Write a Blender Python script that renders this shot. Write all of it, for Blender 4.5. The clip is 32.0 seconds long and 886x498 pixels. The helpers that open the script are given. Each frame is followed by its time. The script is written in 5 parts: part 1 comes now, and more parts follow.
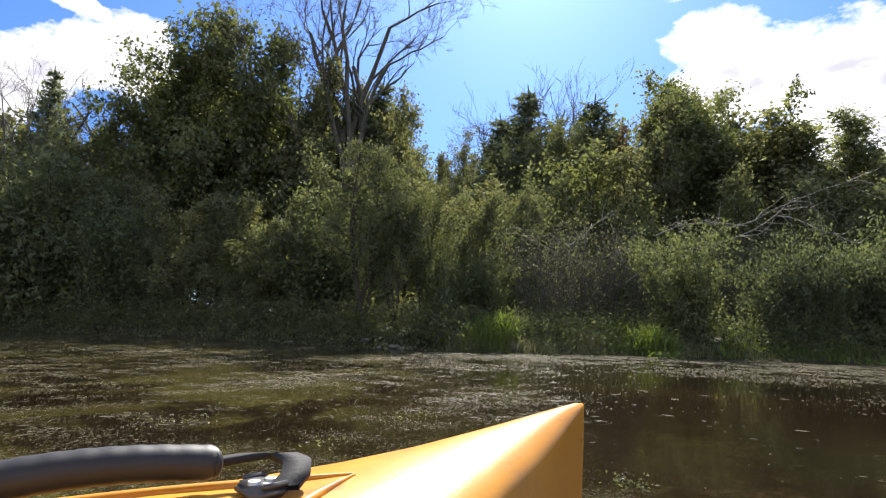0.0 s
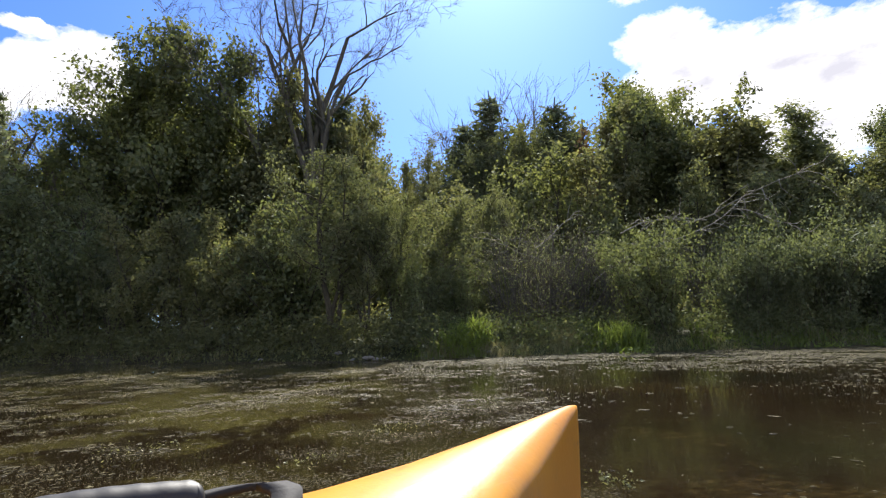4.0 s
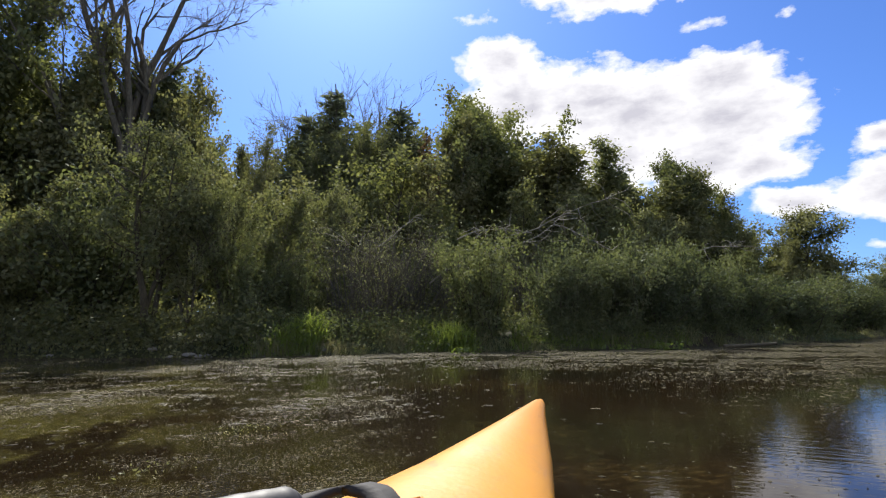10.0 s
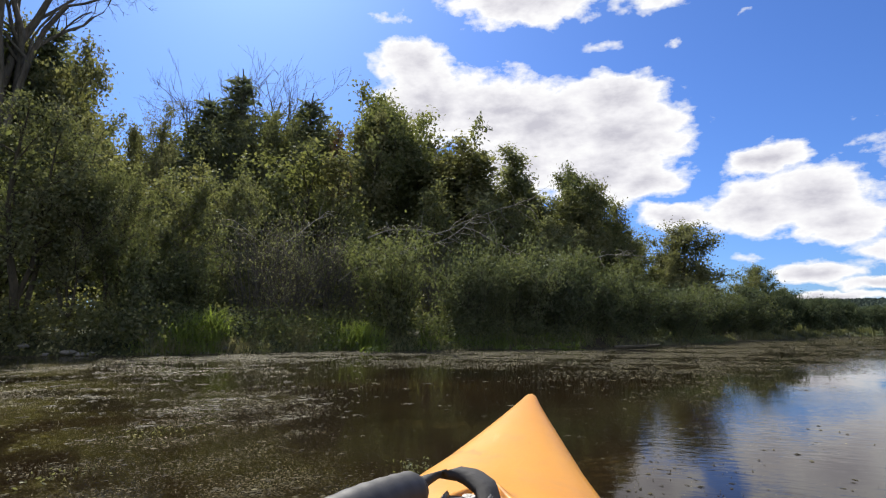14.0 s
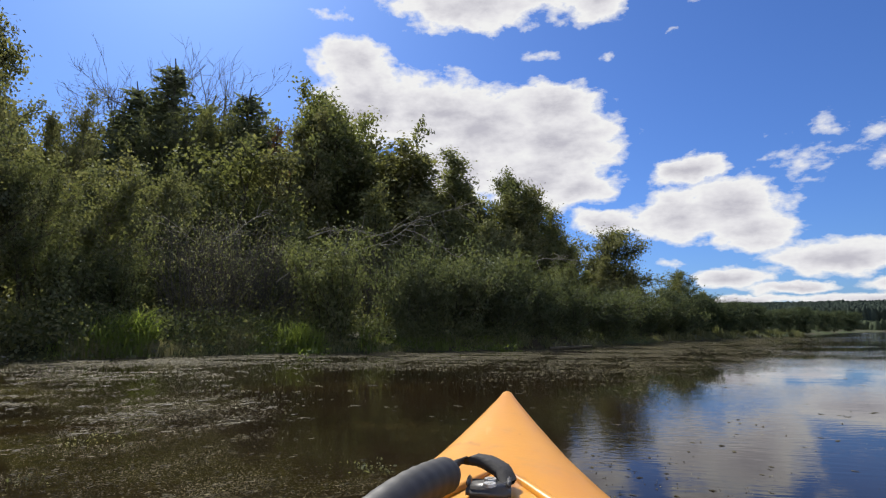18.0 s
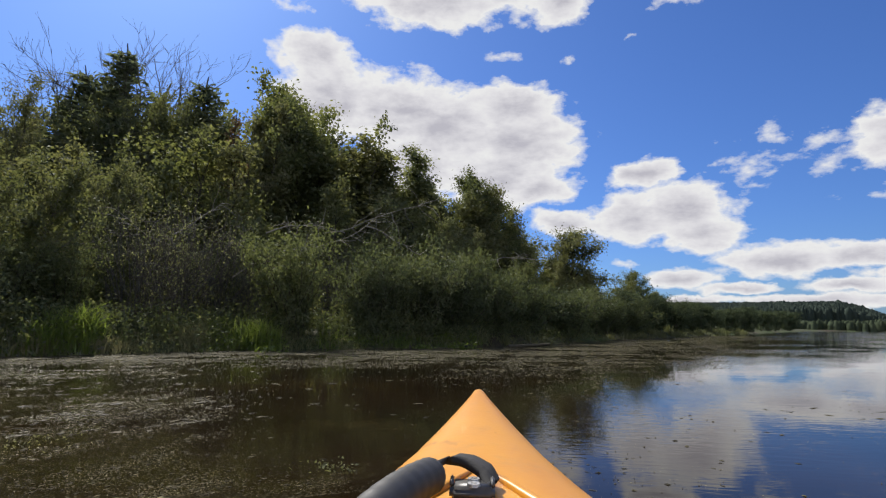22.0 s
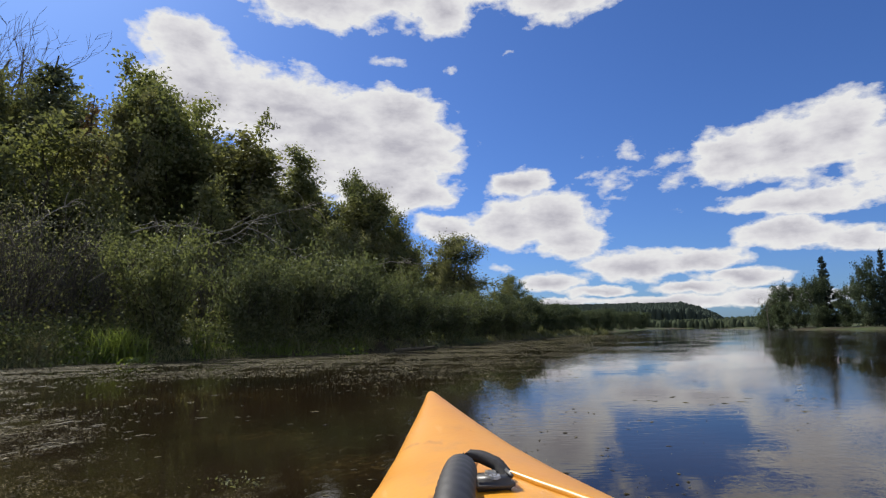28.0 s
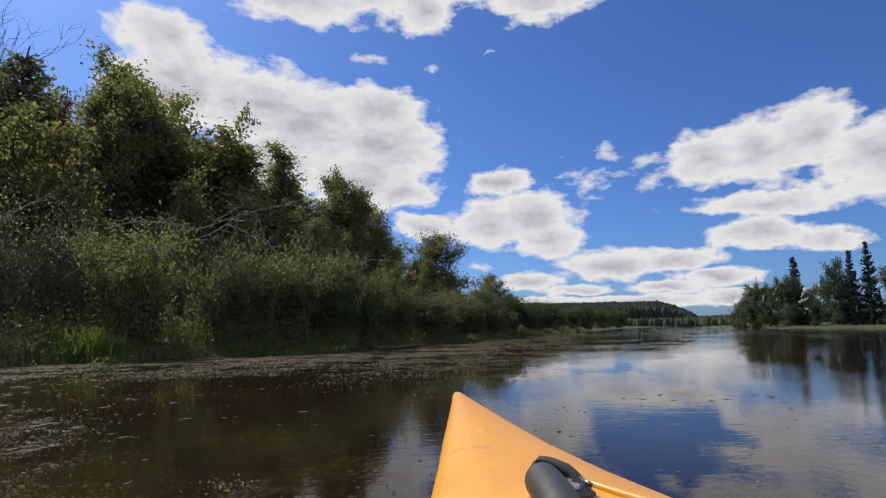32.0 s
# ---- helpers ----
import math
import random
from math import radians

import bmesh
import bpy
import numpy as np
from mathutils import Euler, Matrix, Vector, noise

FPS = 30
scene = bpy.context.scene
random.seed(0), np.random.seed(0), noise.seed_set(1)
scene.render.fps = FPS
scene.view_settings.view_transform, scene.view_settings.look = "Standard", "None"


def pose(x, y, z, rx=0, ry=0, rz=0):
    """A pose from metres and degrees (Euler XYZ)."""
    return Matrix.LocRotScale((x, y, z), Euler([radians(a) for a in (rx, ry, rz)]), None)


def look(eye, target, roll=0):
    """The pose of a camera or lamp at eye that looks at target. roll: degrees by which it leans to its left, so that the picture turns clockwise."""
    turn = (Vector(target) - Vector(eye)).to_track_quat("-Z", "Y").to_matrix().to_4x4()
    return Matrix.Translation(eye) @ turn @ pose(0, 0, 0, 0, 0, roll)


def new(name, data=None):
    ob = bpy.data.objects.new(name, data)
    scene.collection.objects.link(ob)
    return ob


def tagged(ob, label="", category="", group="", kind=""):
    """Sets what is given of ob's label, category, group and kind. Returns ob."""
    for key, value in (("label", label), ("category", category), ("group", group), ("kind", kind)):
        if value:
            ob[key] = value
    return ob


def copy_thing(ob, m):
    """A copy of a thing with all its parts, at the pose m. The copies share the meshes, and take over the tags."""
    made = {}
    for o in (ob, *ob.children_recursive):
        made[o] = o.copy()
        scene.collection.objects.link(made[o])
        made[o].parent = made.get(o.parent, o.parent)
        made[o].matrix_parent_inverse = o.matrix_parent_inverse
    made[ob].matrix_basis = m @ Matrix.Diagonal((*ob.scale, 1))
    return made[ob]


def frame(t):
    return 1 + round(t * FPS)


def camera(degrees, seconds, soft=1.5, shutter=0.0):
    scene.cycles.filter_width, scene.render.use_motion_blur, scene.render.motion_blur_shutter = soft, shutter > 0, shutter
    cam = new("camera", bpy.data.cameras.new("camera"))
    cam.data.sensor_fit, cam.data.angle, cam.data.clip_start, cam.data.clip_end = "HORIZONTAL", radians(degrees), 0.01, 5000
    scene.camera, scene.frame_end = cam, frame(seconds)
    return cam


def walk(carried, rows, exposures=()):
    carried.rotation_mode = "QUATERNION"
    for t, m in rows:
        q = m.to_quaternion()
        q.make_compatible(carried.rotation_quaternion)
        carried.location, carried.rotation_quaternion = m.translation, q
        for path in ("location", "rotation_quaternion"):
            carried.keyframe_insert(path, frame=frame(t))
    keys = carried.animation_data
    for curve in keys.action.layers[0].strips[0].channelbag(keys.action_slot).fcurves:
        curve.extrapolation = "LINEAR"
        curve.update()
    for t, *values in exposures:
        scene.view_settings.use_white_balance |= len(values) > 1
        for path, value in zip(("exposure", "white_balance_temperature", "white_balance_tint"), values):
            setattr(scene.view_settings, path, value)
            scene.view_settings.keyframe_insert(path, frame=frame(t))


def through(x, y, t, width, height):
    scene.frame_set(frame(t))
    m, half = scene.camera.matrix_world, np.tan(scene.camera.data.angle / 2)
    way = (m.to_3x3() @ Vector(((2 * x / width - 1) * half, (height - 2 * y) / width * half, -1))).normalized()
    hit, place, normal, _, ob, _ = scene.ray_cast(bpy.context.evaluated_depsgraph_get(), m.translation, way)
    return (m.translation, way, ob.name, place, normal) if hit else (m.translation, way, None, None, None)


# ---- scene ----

# ---------------------------------------------------------------- camera
cam = camera(79.0, 32.0, soft=1.25)
# seconds, place, yaw, pitch, roll
PATH = [
    (0.0, -0.063, -0.638, 0.56, -0.00, 7.73, 1.47),
    (0.5, -0.067, -0.654, 0.56, -0.05, 7.91, 1.41),
    (1.0, -0.070, -0.664, 0.56, -0.03, 7.96, 1.81),
    (1.5, -0.070, -0.658, 0.56, -0.20, 7.99, 1.46),
    (2.0, -0.070, -0.639, 0.56, -1.09, 8.06, 0.19),
    (2.5, -0.075, -0.620, 0.56, -2.20, 8.08, -0.75),
    (4.5, -0.086, -0.602, 0.56, -4.68, 8.51, -3.07),
    (5.0, -0.100, -0.586, 0.56, -6.86, 8.26, -3.68),
    (5.5, -0.116, -0.591, 0.56, -7.90, 8.17, -2.20),
    (6.0, -0.130, -0.615, 0.56, -7.83, 8.03, -0.30),
    (6.5, -0.146, -0.645, 0.56, -7.00, 8.16, 0.86),
    (7.0, -0.172, -0.655, 0.56, -8.04, 8.07, 2.33),
    (7.5, -0.206, -0.631, 0.56, -11.68, 7.81, 2.54),
    (8.0, -0.235, -0.590, 0.56, -16.16, 7.80, 1.41),
    (8.5, -0.252, -0.560, 0.56, -19.13, 7.77, -0.15),
    (9.0, -0.267, -0.552, 0.56, -20.61, 7.87, -0.29),
    (9.5, -0.280, -0.556, 0.56, -21.41, 7.95, -0.18),
    (10.0, -0.285, -0.563, 0.56, -21.29, 8.02, -0.36),
    (10.5, -0.281, -0.574, 0.56, -20.27, 8.01, 0.47),
    (11.0, -0.280, -0.583, 0.56, -19.43, 7.95, 1.04),
    (11.5, -0.298, -0.586, 0.56, -19.27, 8.02, 0.92),
    (12.0, -0.341, -0.582, 0.56, -21.59, 8.10, 1.23),
    (12.5, -0.392, -0.568, 0.56, -25.00, 8.07, 1.26),
    (13.0, -0.428, -0.547, 0.56, -28.69, 8.01, 0.94),
    (13.5, -0.438, -0.536, 0.56, -31.13, 7.99, 0.16),
    (15.5, -0.430, -0.546, 0.56, -31.19, 7.91, 1.21),
    (16.0, -0.426, -0.561, 0.56, -29.42, 7.95, 2.00),
    (16.5, -0.445, -0.562, 0.56, -29.90, 7.94, 2.34),
    (17.0, -0.476, -0.551, 0.56, -32.84, 7.99, 1.89),
    (17.5, -0.504, -0.541, 0.56, -35.61, 8.00, 1.37),
    (18.0, -0.528, -0.537, 0.56, -38.04, 8.22, 0.48),
    (18.5, -0.543, -0.528, 0.56, -40.12, 8.33, -0.97),
    (19.0, -0.549, -0.518, 0.56, -41.35, 8.27, -1.52),
    (19.5, -0.552, -0.517, 0.56, -42.24, 8.25, -1.16),
    (20.0, -0.554, -0.518, 0.56, -42.71, 8.19, -0.57),
    (20.5, -0.554, -0.517, 0.56, -43.07, 8.17, -0.57),
    (21.0, -0.552, -0.516, 0.56, -43.11, 8.16, -0.61),
    (21.5, -0.546, -0.517, 0.56, -42.81, 8.11, -0.01),
    (22.0, -0.539, -0.516, 0.56, -42.29, 8.02, 0.78),
    (22.5, -0.541, -0.516, 0.56, -41.94, 8.00, 0.99),
    (23.0, -0.569, -0.509, 0.56, -42.72, 8.07, 1.35),
    (23.5, -0.620, -0.483, 0.56, -45.58, 8.07, 2.09),
    (24.0, -0.663, -0.444, 0.56, -49.19, 8.19, 2.58),
    (24.5, -0.674, -0.411, 0.56, -52.40, 8.28, 2.78),
    (25.0, -0.669, -0.390, 0.56, -54.67, 8.28, 2.86),
    (25.5, -0.662, -0.392, 0.56, -55.99, 8.35, 2.88),
    (27.5, -0.652, -0.419, 0.56, -55.95, 8.51, 0.94),
    (28.0, -0.642, -0.444, 0.56, -54.90, 8.50, -0.39),
    (28.5, -0.632, -0.452, 0.56, -53.94, 8.44, 0.29),
    (29.0, -0.621, -0.453, 0.56, -53.08, 8.36, 0.38),
    (29.5, -0.612, -0.453, 0.56, -52.37, 8.28, 0.82),
    (30.0, -0.609, -0.453, 0.56, -51.24, 8.21, 0.90),
    (30.5, -0.617, -0.450, 0.56, -50.54, 8.18, 1.55),
    (31.0, -0.634, -0.436, 0.56, -51.05, 8.24, 1.67),
    (31.5, -0.650, -0.404, 0.56, -53.53, 8.33, 1.54),
    (32.0, -0.655, -0.357, 0.56, -57.05, 8.33, -0.40),
]


def facing(x, y, z, yaw, pitch, roll):
    a, b = radians(yaw), radians(pitch)
    ahead = Vector((-math.sin(a) * math.cos(b), math.cos(a) * math.cos(b), math.sin(b)))
    eye = Vector((x, y, z))
    return look(eye, eye + ahead, roll)


walk(cam, [(row[0], facing(*row[1:])) for row in PATH], exposures=[(0, 1.25), (6, 1.2), (9, 0.98), (13, 0.78), (16, 0.67), (19, 0.5), (23, 0.46), (32, 0.38)])

# ---------------------------------------------------------------- sky, sun
SUN_AZ, SUN_EL = 9.0, 46.0

# each puff: azimuth, elevation, half width, half height, in degrees
PUFFS_MAIN = [(27.8, 26.8, 3.9, 2.3), (30.0, 22.9, 5.9, 4.1), (37.7, 22.3, 7, 3.3), (42.7, 20.6, 7.5, 3.7), (49.3, 22.7, 5.2, 2.3),
              (50.7, 19.4, 6.3, 3.7), (48.1, 15.6, 6.6, 3.5), (52.5, 14.1, 3.9, 1.6), (38.9, 16.8, 5.6, 4.1), (54.2, 22.6, 1.7, 0.8),
              (39.7, 26.2, 1.3, 0.5)]
PUFFS_MID = [(55.3, 10.8, 3.2, 1.2), (63.2, 15.3, 3, 1.5), (61.9, 10.9, 4.2, 2.5), (66.7, 11.6, 4.1, 2.6), (67.9, 9.2, 4, 1.9),
             (72.9, 15.1, 1.6, 1.4), (74.5, 17.4, 1.1, 0.7), (70.5, 14.8, 0.6, 0.3)]
PUFFS_EAST = [(78.9, 15.3, 1.6, 1.7), (83.8, 16.0, 3.2, 2.6), (88.8, 15.9, 3.7, 3), (93.0, 16.8, 3.3, 3), (98.1, 13.7, 4.8, 3.2),
              (89.2, 11.1, 5.5, 1.2)]
PUFFS_LOW = [(75.0, 6.3, 5.9, 1.8), (81.1, 6.5, 4, 1.2), (66.5, 4.8, 3.4, 1.2), (88.2, 8.2, 4.6, 1.3), (79.9, 3.7, 3.8, 0.8),
             (84.3, 4.6, 4, 1), (93.0, 7.3, 2.5, 1.5), (71.0, 3.6, 3.8, 0.6), (62.4, 6.2, 1.5, 0.3),
             (77.5, 2.3, 7.0, 0.8), (86.5, 2.7, 6.0, 0.9), (67.0, 2.6, 5.0, 0.5)]
PUFFS_HIGH = [(40.5, 32.7, 8.30, 2.40), (48.7, 34.1, 5.30, 2.20), (54.9, 33.1, 3.30, 2.70), (69.3, 33.5, 6.50, 2.60), (50, 31, 1.79, 0.55),
              (48.2, 27.8, 1.72, 0.47), (62.3, 28.2, 0.47, 0.23), (55.9, 26.9, 0.62, 0.23), (59.2, 35.1, 5.80, 1.90), (25, 31.2, 1.25, 0.62)]
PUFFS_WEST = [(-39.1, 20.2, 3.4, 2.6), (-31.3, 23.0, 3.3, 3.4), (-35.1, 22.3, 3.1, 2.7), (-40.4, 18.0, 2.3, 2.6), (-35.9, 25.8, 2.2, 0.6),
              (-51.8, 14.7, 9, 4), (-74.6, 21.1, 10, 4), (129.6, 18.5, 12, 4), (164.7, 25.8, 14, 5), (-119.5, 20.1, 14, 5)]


# unseen broken cumulus round the rest of the sky, added to brighten shaded foliage
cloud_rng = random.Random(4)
PUFFS_FILL = []
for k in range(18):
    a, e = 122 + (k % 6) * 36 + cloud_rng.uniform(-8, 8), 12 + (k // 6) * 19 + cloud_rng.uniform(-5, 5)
    PUFFS_FILL.append((a if a < 180 else a - 360, e, cloud_rng.uniform(11, 18), cloud_rng.uniform(6, 10)))


class Nodes:
    """Short calls for node trees."""

    def __init__(self, tree):
        self.tree = tree
        tree.nodes.clear()

    def add(self, kind, **settings):
        node = self.tree.nodes.new(kind)
        for key, value in settings.items():
            if key == "operation":
                node.operation = value
            elif key == "blend":
                node.blend_type = value
        return node

    def link(self, a, b):
        self.tree.links.new(a, b)

    def put(self, socket, value):
        if isinstance(value, bpy.types.NodeSocket):
            self.link(value, socket)
        else:
            socket.default_value = value

    def math(self, op, a, b=0.0, c=0.0, clamp=False):
        node = self.add("ShaderNodeMath", operation=op)
        node.use_clamp = clamp
        for socket, value in zip(node.inputs, (a, b, c)):
            self.put(socket, value)
        return node.outputs[0]

    def noise(self, vector, scale, detail=4.0, rough=0.55, distortion=0.0):
        node = self.add("ShaderNodeTexNoise")
        if vector is not None:
            self.link(vector, node.inputs["Vector"])
        node.inputs["Scale"].default_value = scale
        node.inputs["Detail"].default_value = detail
        node.inputs["Roughness"].default_value = rough
        node.inputs["Distortion"].default_value = distortion
        return node

    def ramp(self, value, stops):
        node = self.add("ShaderNodeValToRGB")
        self.put(node.inputs[0], value)
        els = node.color_ramp.elements
        while len(els) < len(stops):
            els.new(0.5)
        for el, (at, colour) in zip(els, stops):
            el.position = at
            el.color = (*colour, 1.0) if len(colour) == 3 else colour
        return node.outputs[0]

    def mix(self, fac, a, b, blend="MIX"):
        node = self.add("ShaderNodeMixRGB", blend=blend)
        self.put(node.inputs[0], fac)
        for socket, value in zip(node.inputs[1:], (a, b)):
            self.put(socket, (*value, 1.0) if isinstance(value, tuple) else value)
        return node.outputs[0]

    def mapping(self, vector, loc=(0, 0, 0), scale=(1, 1, 1)):
        node = self.add("ShaderNodeMapping")
        self.link(vector, node.inputs[0])
        node.inputs["Location"].default_value = loc
        node.inputs["Scale"].default_value = scale
        return node.outputs[0]


def build_sky():
    world = bpy.data.worlds.new("sky")
    scene.world = world
    world.use_nodes = True
    n = Nodes(world.node_tree)
    sky = n.add("ShaderNodeTexSky")
    sky.sky_type = "NISHITA"
    sky.sun_disc = False
    sky.sun_elevation = radians(SUN_EL)
    sky.sun_rotation = radians(SUN_AZ)
    sky.air_density, sky.dust_density, sky.ozone_density = 1.0, 0.8, 2.2
    coord = n.add("ShaderNodeTexCoord").outputs["Generated"]
    split = n.add("ShaderNodeSeparateXYZ")
    n.link(coord, split.inputs[0])
    az = n.math("MULTIPLY", n.math("ARCTAN2", split.outputs[0], split.outputs[1]), 57.2958)
    el = n.math("MULTIPLY", n.math("ARCSINE", split.outputs[2]), 57.2958)
    flat = n.add("ShaderNodeCombineXYZ")
    n.link(az, flat.inputs[0])
    n.link(el, flat.inputs[1])
    # ragged edges: the plane of azimuth and elevation is pushed about at two sizes
    big = n.noise(n.mapping(flat.outputs[0], scale=(0.16, 0.26, 1)), 1.0, 6.0, 0.62)
    push = n.add("ShaderNodeVectorMath", operation="MULTIPLY_ADD")
    n.link(big.outputs["Color"], push.inputs[0])
    push.inputs[1].default_value = (4.6, 3.0, 0)
    push.inputs[2].default_value = (-2.3, -1.5, 0)
    moved = n.add("ShaderNodeVectorMath", operation="ADD")
    n.link(flat.outputs[0], moved.inputs[0])
    n.link(push.outputs[0], moved.inputs[1])
    mask = None
    for a, e, w, h in PUFFS_MAIN + PUFFS_MID + PUFFS_EAST + PUFFS_LOW + PUFFS_HIGH + PUFFS_WEST + PUFFS_FILL:
        w, h = (w * 1.22, h * 1.22) if e > 8 else (w * 1.1, h * 1.05)
        length = n.add("ShaderNodeVectorMath", operation="LENGTH")
        n.link(n.mapping(moved.outputs[0], (-a / w, -e / h, 0), (1 / w, 1 / h, 0)), length.inputs[0])
        here = n.math("MULTIPLY", n.math("SUBTRACT", 1.0, length.outputs["Value"]), 1.0 if w > 2.6 else 0.16)
        mask = here if mask is None else n.math("SMOOTH_MAX", mask, here, 0.25)
    fine = n.noise(n.mapping(flat.outputs[0], scale=(0.42, 0.75, 1)), 1.0, 7.0, 0.57).outputs["Fac"]
    body = n.math("ADD", mask, n.math("MULTIPLY", n.math("SUBTRACT", fine, 0.5), 1.0))
    cover = n.ramp(body, [(0.0, (0, 0, 0)), (0.08, (0.35, 0.35, 0.35)), (0.27, (1, 1, 1))])
    # thick middles are greyer than the sunlit rims
    streak = n.noise(n.mapping(flat.outputs[0], (3.1, 1.7, 0), (0.16, 0.50, 1)), 1.0, 6.0, 0.66).outputs["Fac"]
    thick = n.math("MULTIPLY", n.math("SUBTRACT", body, 0.22), n.math("MULTIPLY", streak, 1.9))
    cloud = n.ramp(thick, [(0.08, (1.0, 1.0, 1.0)), (0.26, (0.90, 0.89, 0.925)), (0.46, (0.78, 0.77, 0.82)), (0.80, (0.60, 0.59, 0.66))])
    blue = n.add("ShaderNodeVectorMath", operation="SCALE")
    n.link(n.mix(1.0, sky.outputs[0], SKY_TINT, "MULTIPLY"), blue.inputs[0])
    blue.inputs["Scale"].default_value = SKY_STRENGTH
    white = n.add("ShaderNodeVectorMath", operation="SCALE")
    n.link(cloud, white.inputs[0])
    white.inputs["Scale"].default_value = CLOUD_STRENGTH
    back = n.add("ShaderNodeBackground")
    n.link(n.mix(cover, blue.outputs[0], white.outputs[0]), back.inputs[0])
    back.inputs[1].default_value = 1.0
    out = n.add("ShaderNodeOutputWorld")
    n.link(back.outputs[0], out.inputs[0])


SKY_STRENGTH, CLOUD_STRENGTH = 0.060, 0.60
SKY_TINT = (0.555, 0.86, 1.47)
build_sky()
lamp = bpy.data.lights.new("sun", "SUN")
lamp.energy, lamp.angle, lamp.color = 5.0, radians(0.55), (1.0, 0.95, 0.86)
sun = new("sun", lamp)
s_az, s_el = radians(SUN_AZ), radians(SUN_EL)
sun.matrix_world = look((0, 0, 60), (-math.sin(s_az) * math.cos(s_el), -math.cos(s_az) * math.cos(s_el), 60 - math.sin(s_el)))

# ---------------------------------------------------------------- materials
def material(name):
    m = bpy.data.materials.new(name)
    m.use_nodes = True
    n = Nodes(m.node_tree)
    out = n.add("ShaderNodeOutputMaterial")
    return m, n, out


def principled(n, out, colour, rough=0.6, bump=None, strength=0.3, distance=0.01, metal=0.0, specular=0.5):
    b = n.add("ShaderNodeBsdfPrincipled")
    n.put(b.inputs["Base Color"], (*colour, 1.0) if isinstance(colour, tuple) else colour)
    n.put(b.inputs["Roughness"], rough)
    b.inputs["Metallic"].default_value = metal
    b.inputs["Specular IOR Level"].default_value = specular
    if bump is not None:
        k = n.add("ShaderNodeBump")
        k.inputs["Strength"].default_value = strength
        k.inputs["Distance"].default_value = distance
        n.link(bump, k.inputs["Height"])
        n.link(k.outputs[0], b.inputs["Normal"])
    n.link(b.outputs[0], out.inputs[0])
    return b


def leaf_material(name, dark, mid, light, through=0.45, gloss=0.028):
    """Leaves: each one its own shade, light passes through them, a faint sheen on top."""
    m, n, out = material(name)
    geo = n.add("ShaderNodeNewGeometry").outputs["Random Per Island"]
    info = n.add("ShaderNodeObjectInfo").outputs["Random"]
    tone = n.math("ADD", n.math("MULTIPLY", geo, 0.24), n.math("MULTIPLY_ADD", info, 0.46, 0.14))
    coord = n.add("ShaderNodeTexCoord").outputs["Object"]
    patch = n.noise(coord, 1.5, 3.0).outputs["Fac"]
    tone = n.math("ADD", tone, n.math("MULTIPLY", n.math("SUBTRACT", patch, 0.5), 1.2), clamp=True)
    colour = n.ramp(tone, [(0.0, dark), (0.5, mid), (1.0, light)])
    diffuse = n.add("ShaderNodeBsdfDiffuse")
    n.link(colour, diffuse.inputs[0])
    trans = n.add("ShaderNodeBsdfTranslucent")
    n.link(n.mix(1.0, colour, (1.14, 1.15, 0.74), "MULTIPLY"), trans.inputs[0])
    mixed = n.add("ShaderNodeMixShader")
    mixed.inputs[0].default_value = through
    n.link(diffuse.outputs[0], mixed.inputs[1])
    n.link(trans.outputs[0], mixed.inputs[2])
    sheen = n.add("ShaderNodeBsdfGlossy")
    sheen.inputs["Roughness"].default_value = 0.52
    sheen.inputs[0].default_value = (0.8, 0.85, 0.8, 1)
    last = n.add("ShaderNodeMixShader")
    last.inputs[0].default_value = gloss
    n.link(mixed.outputs[0], last.inputs[1])
    n.link(sheen.outputs[0], last.inputs[2])
    n.link(last.outputs[0], out.inputs[0])
    return m


def bark_material(name, dark, light):
    m, n, out = material(name)
    coord = n.add("ShaderNodeTexCoord").outputs["Object"]
    grain = n.noise(n.mapping(coord, scale=(14, 14, 2.2)), 1.0, 5.0, 0.65).outputs["Fac"]
    stain = n.noise(coord, 1.3, 3.0).outputs["Fac"]
    colour = n.mix(n.math("MULTIPLY", stain, 0.5), n.ramp(grain, [(0.3, dark), (0.7, light)]), (0.09, 0.10, 0.06))
    principled(n, out, colour, 0.9, grain, 0.6, 0.02, specular=0.2)
    return m


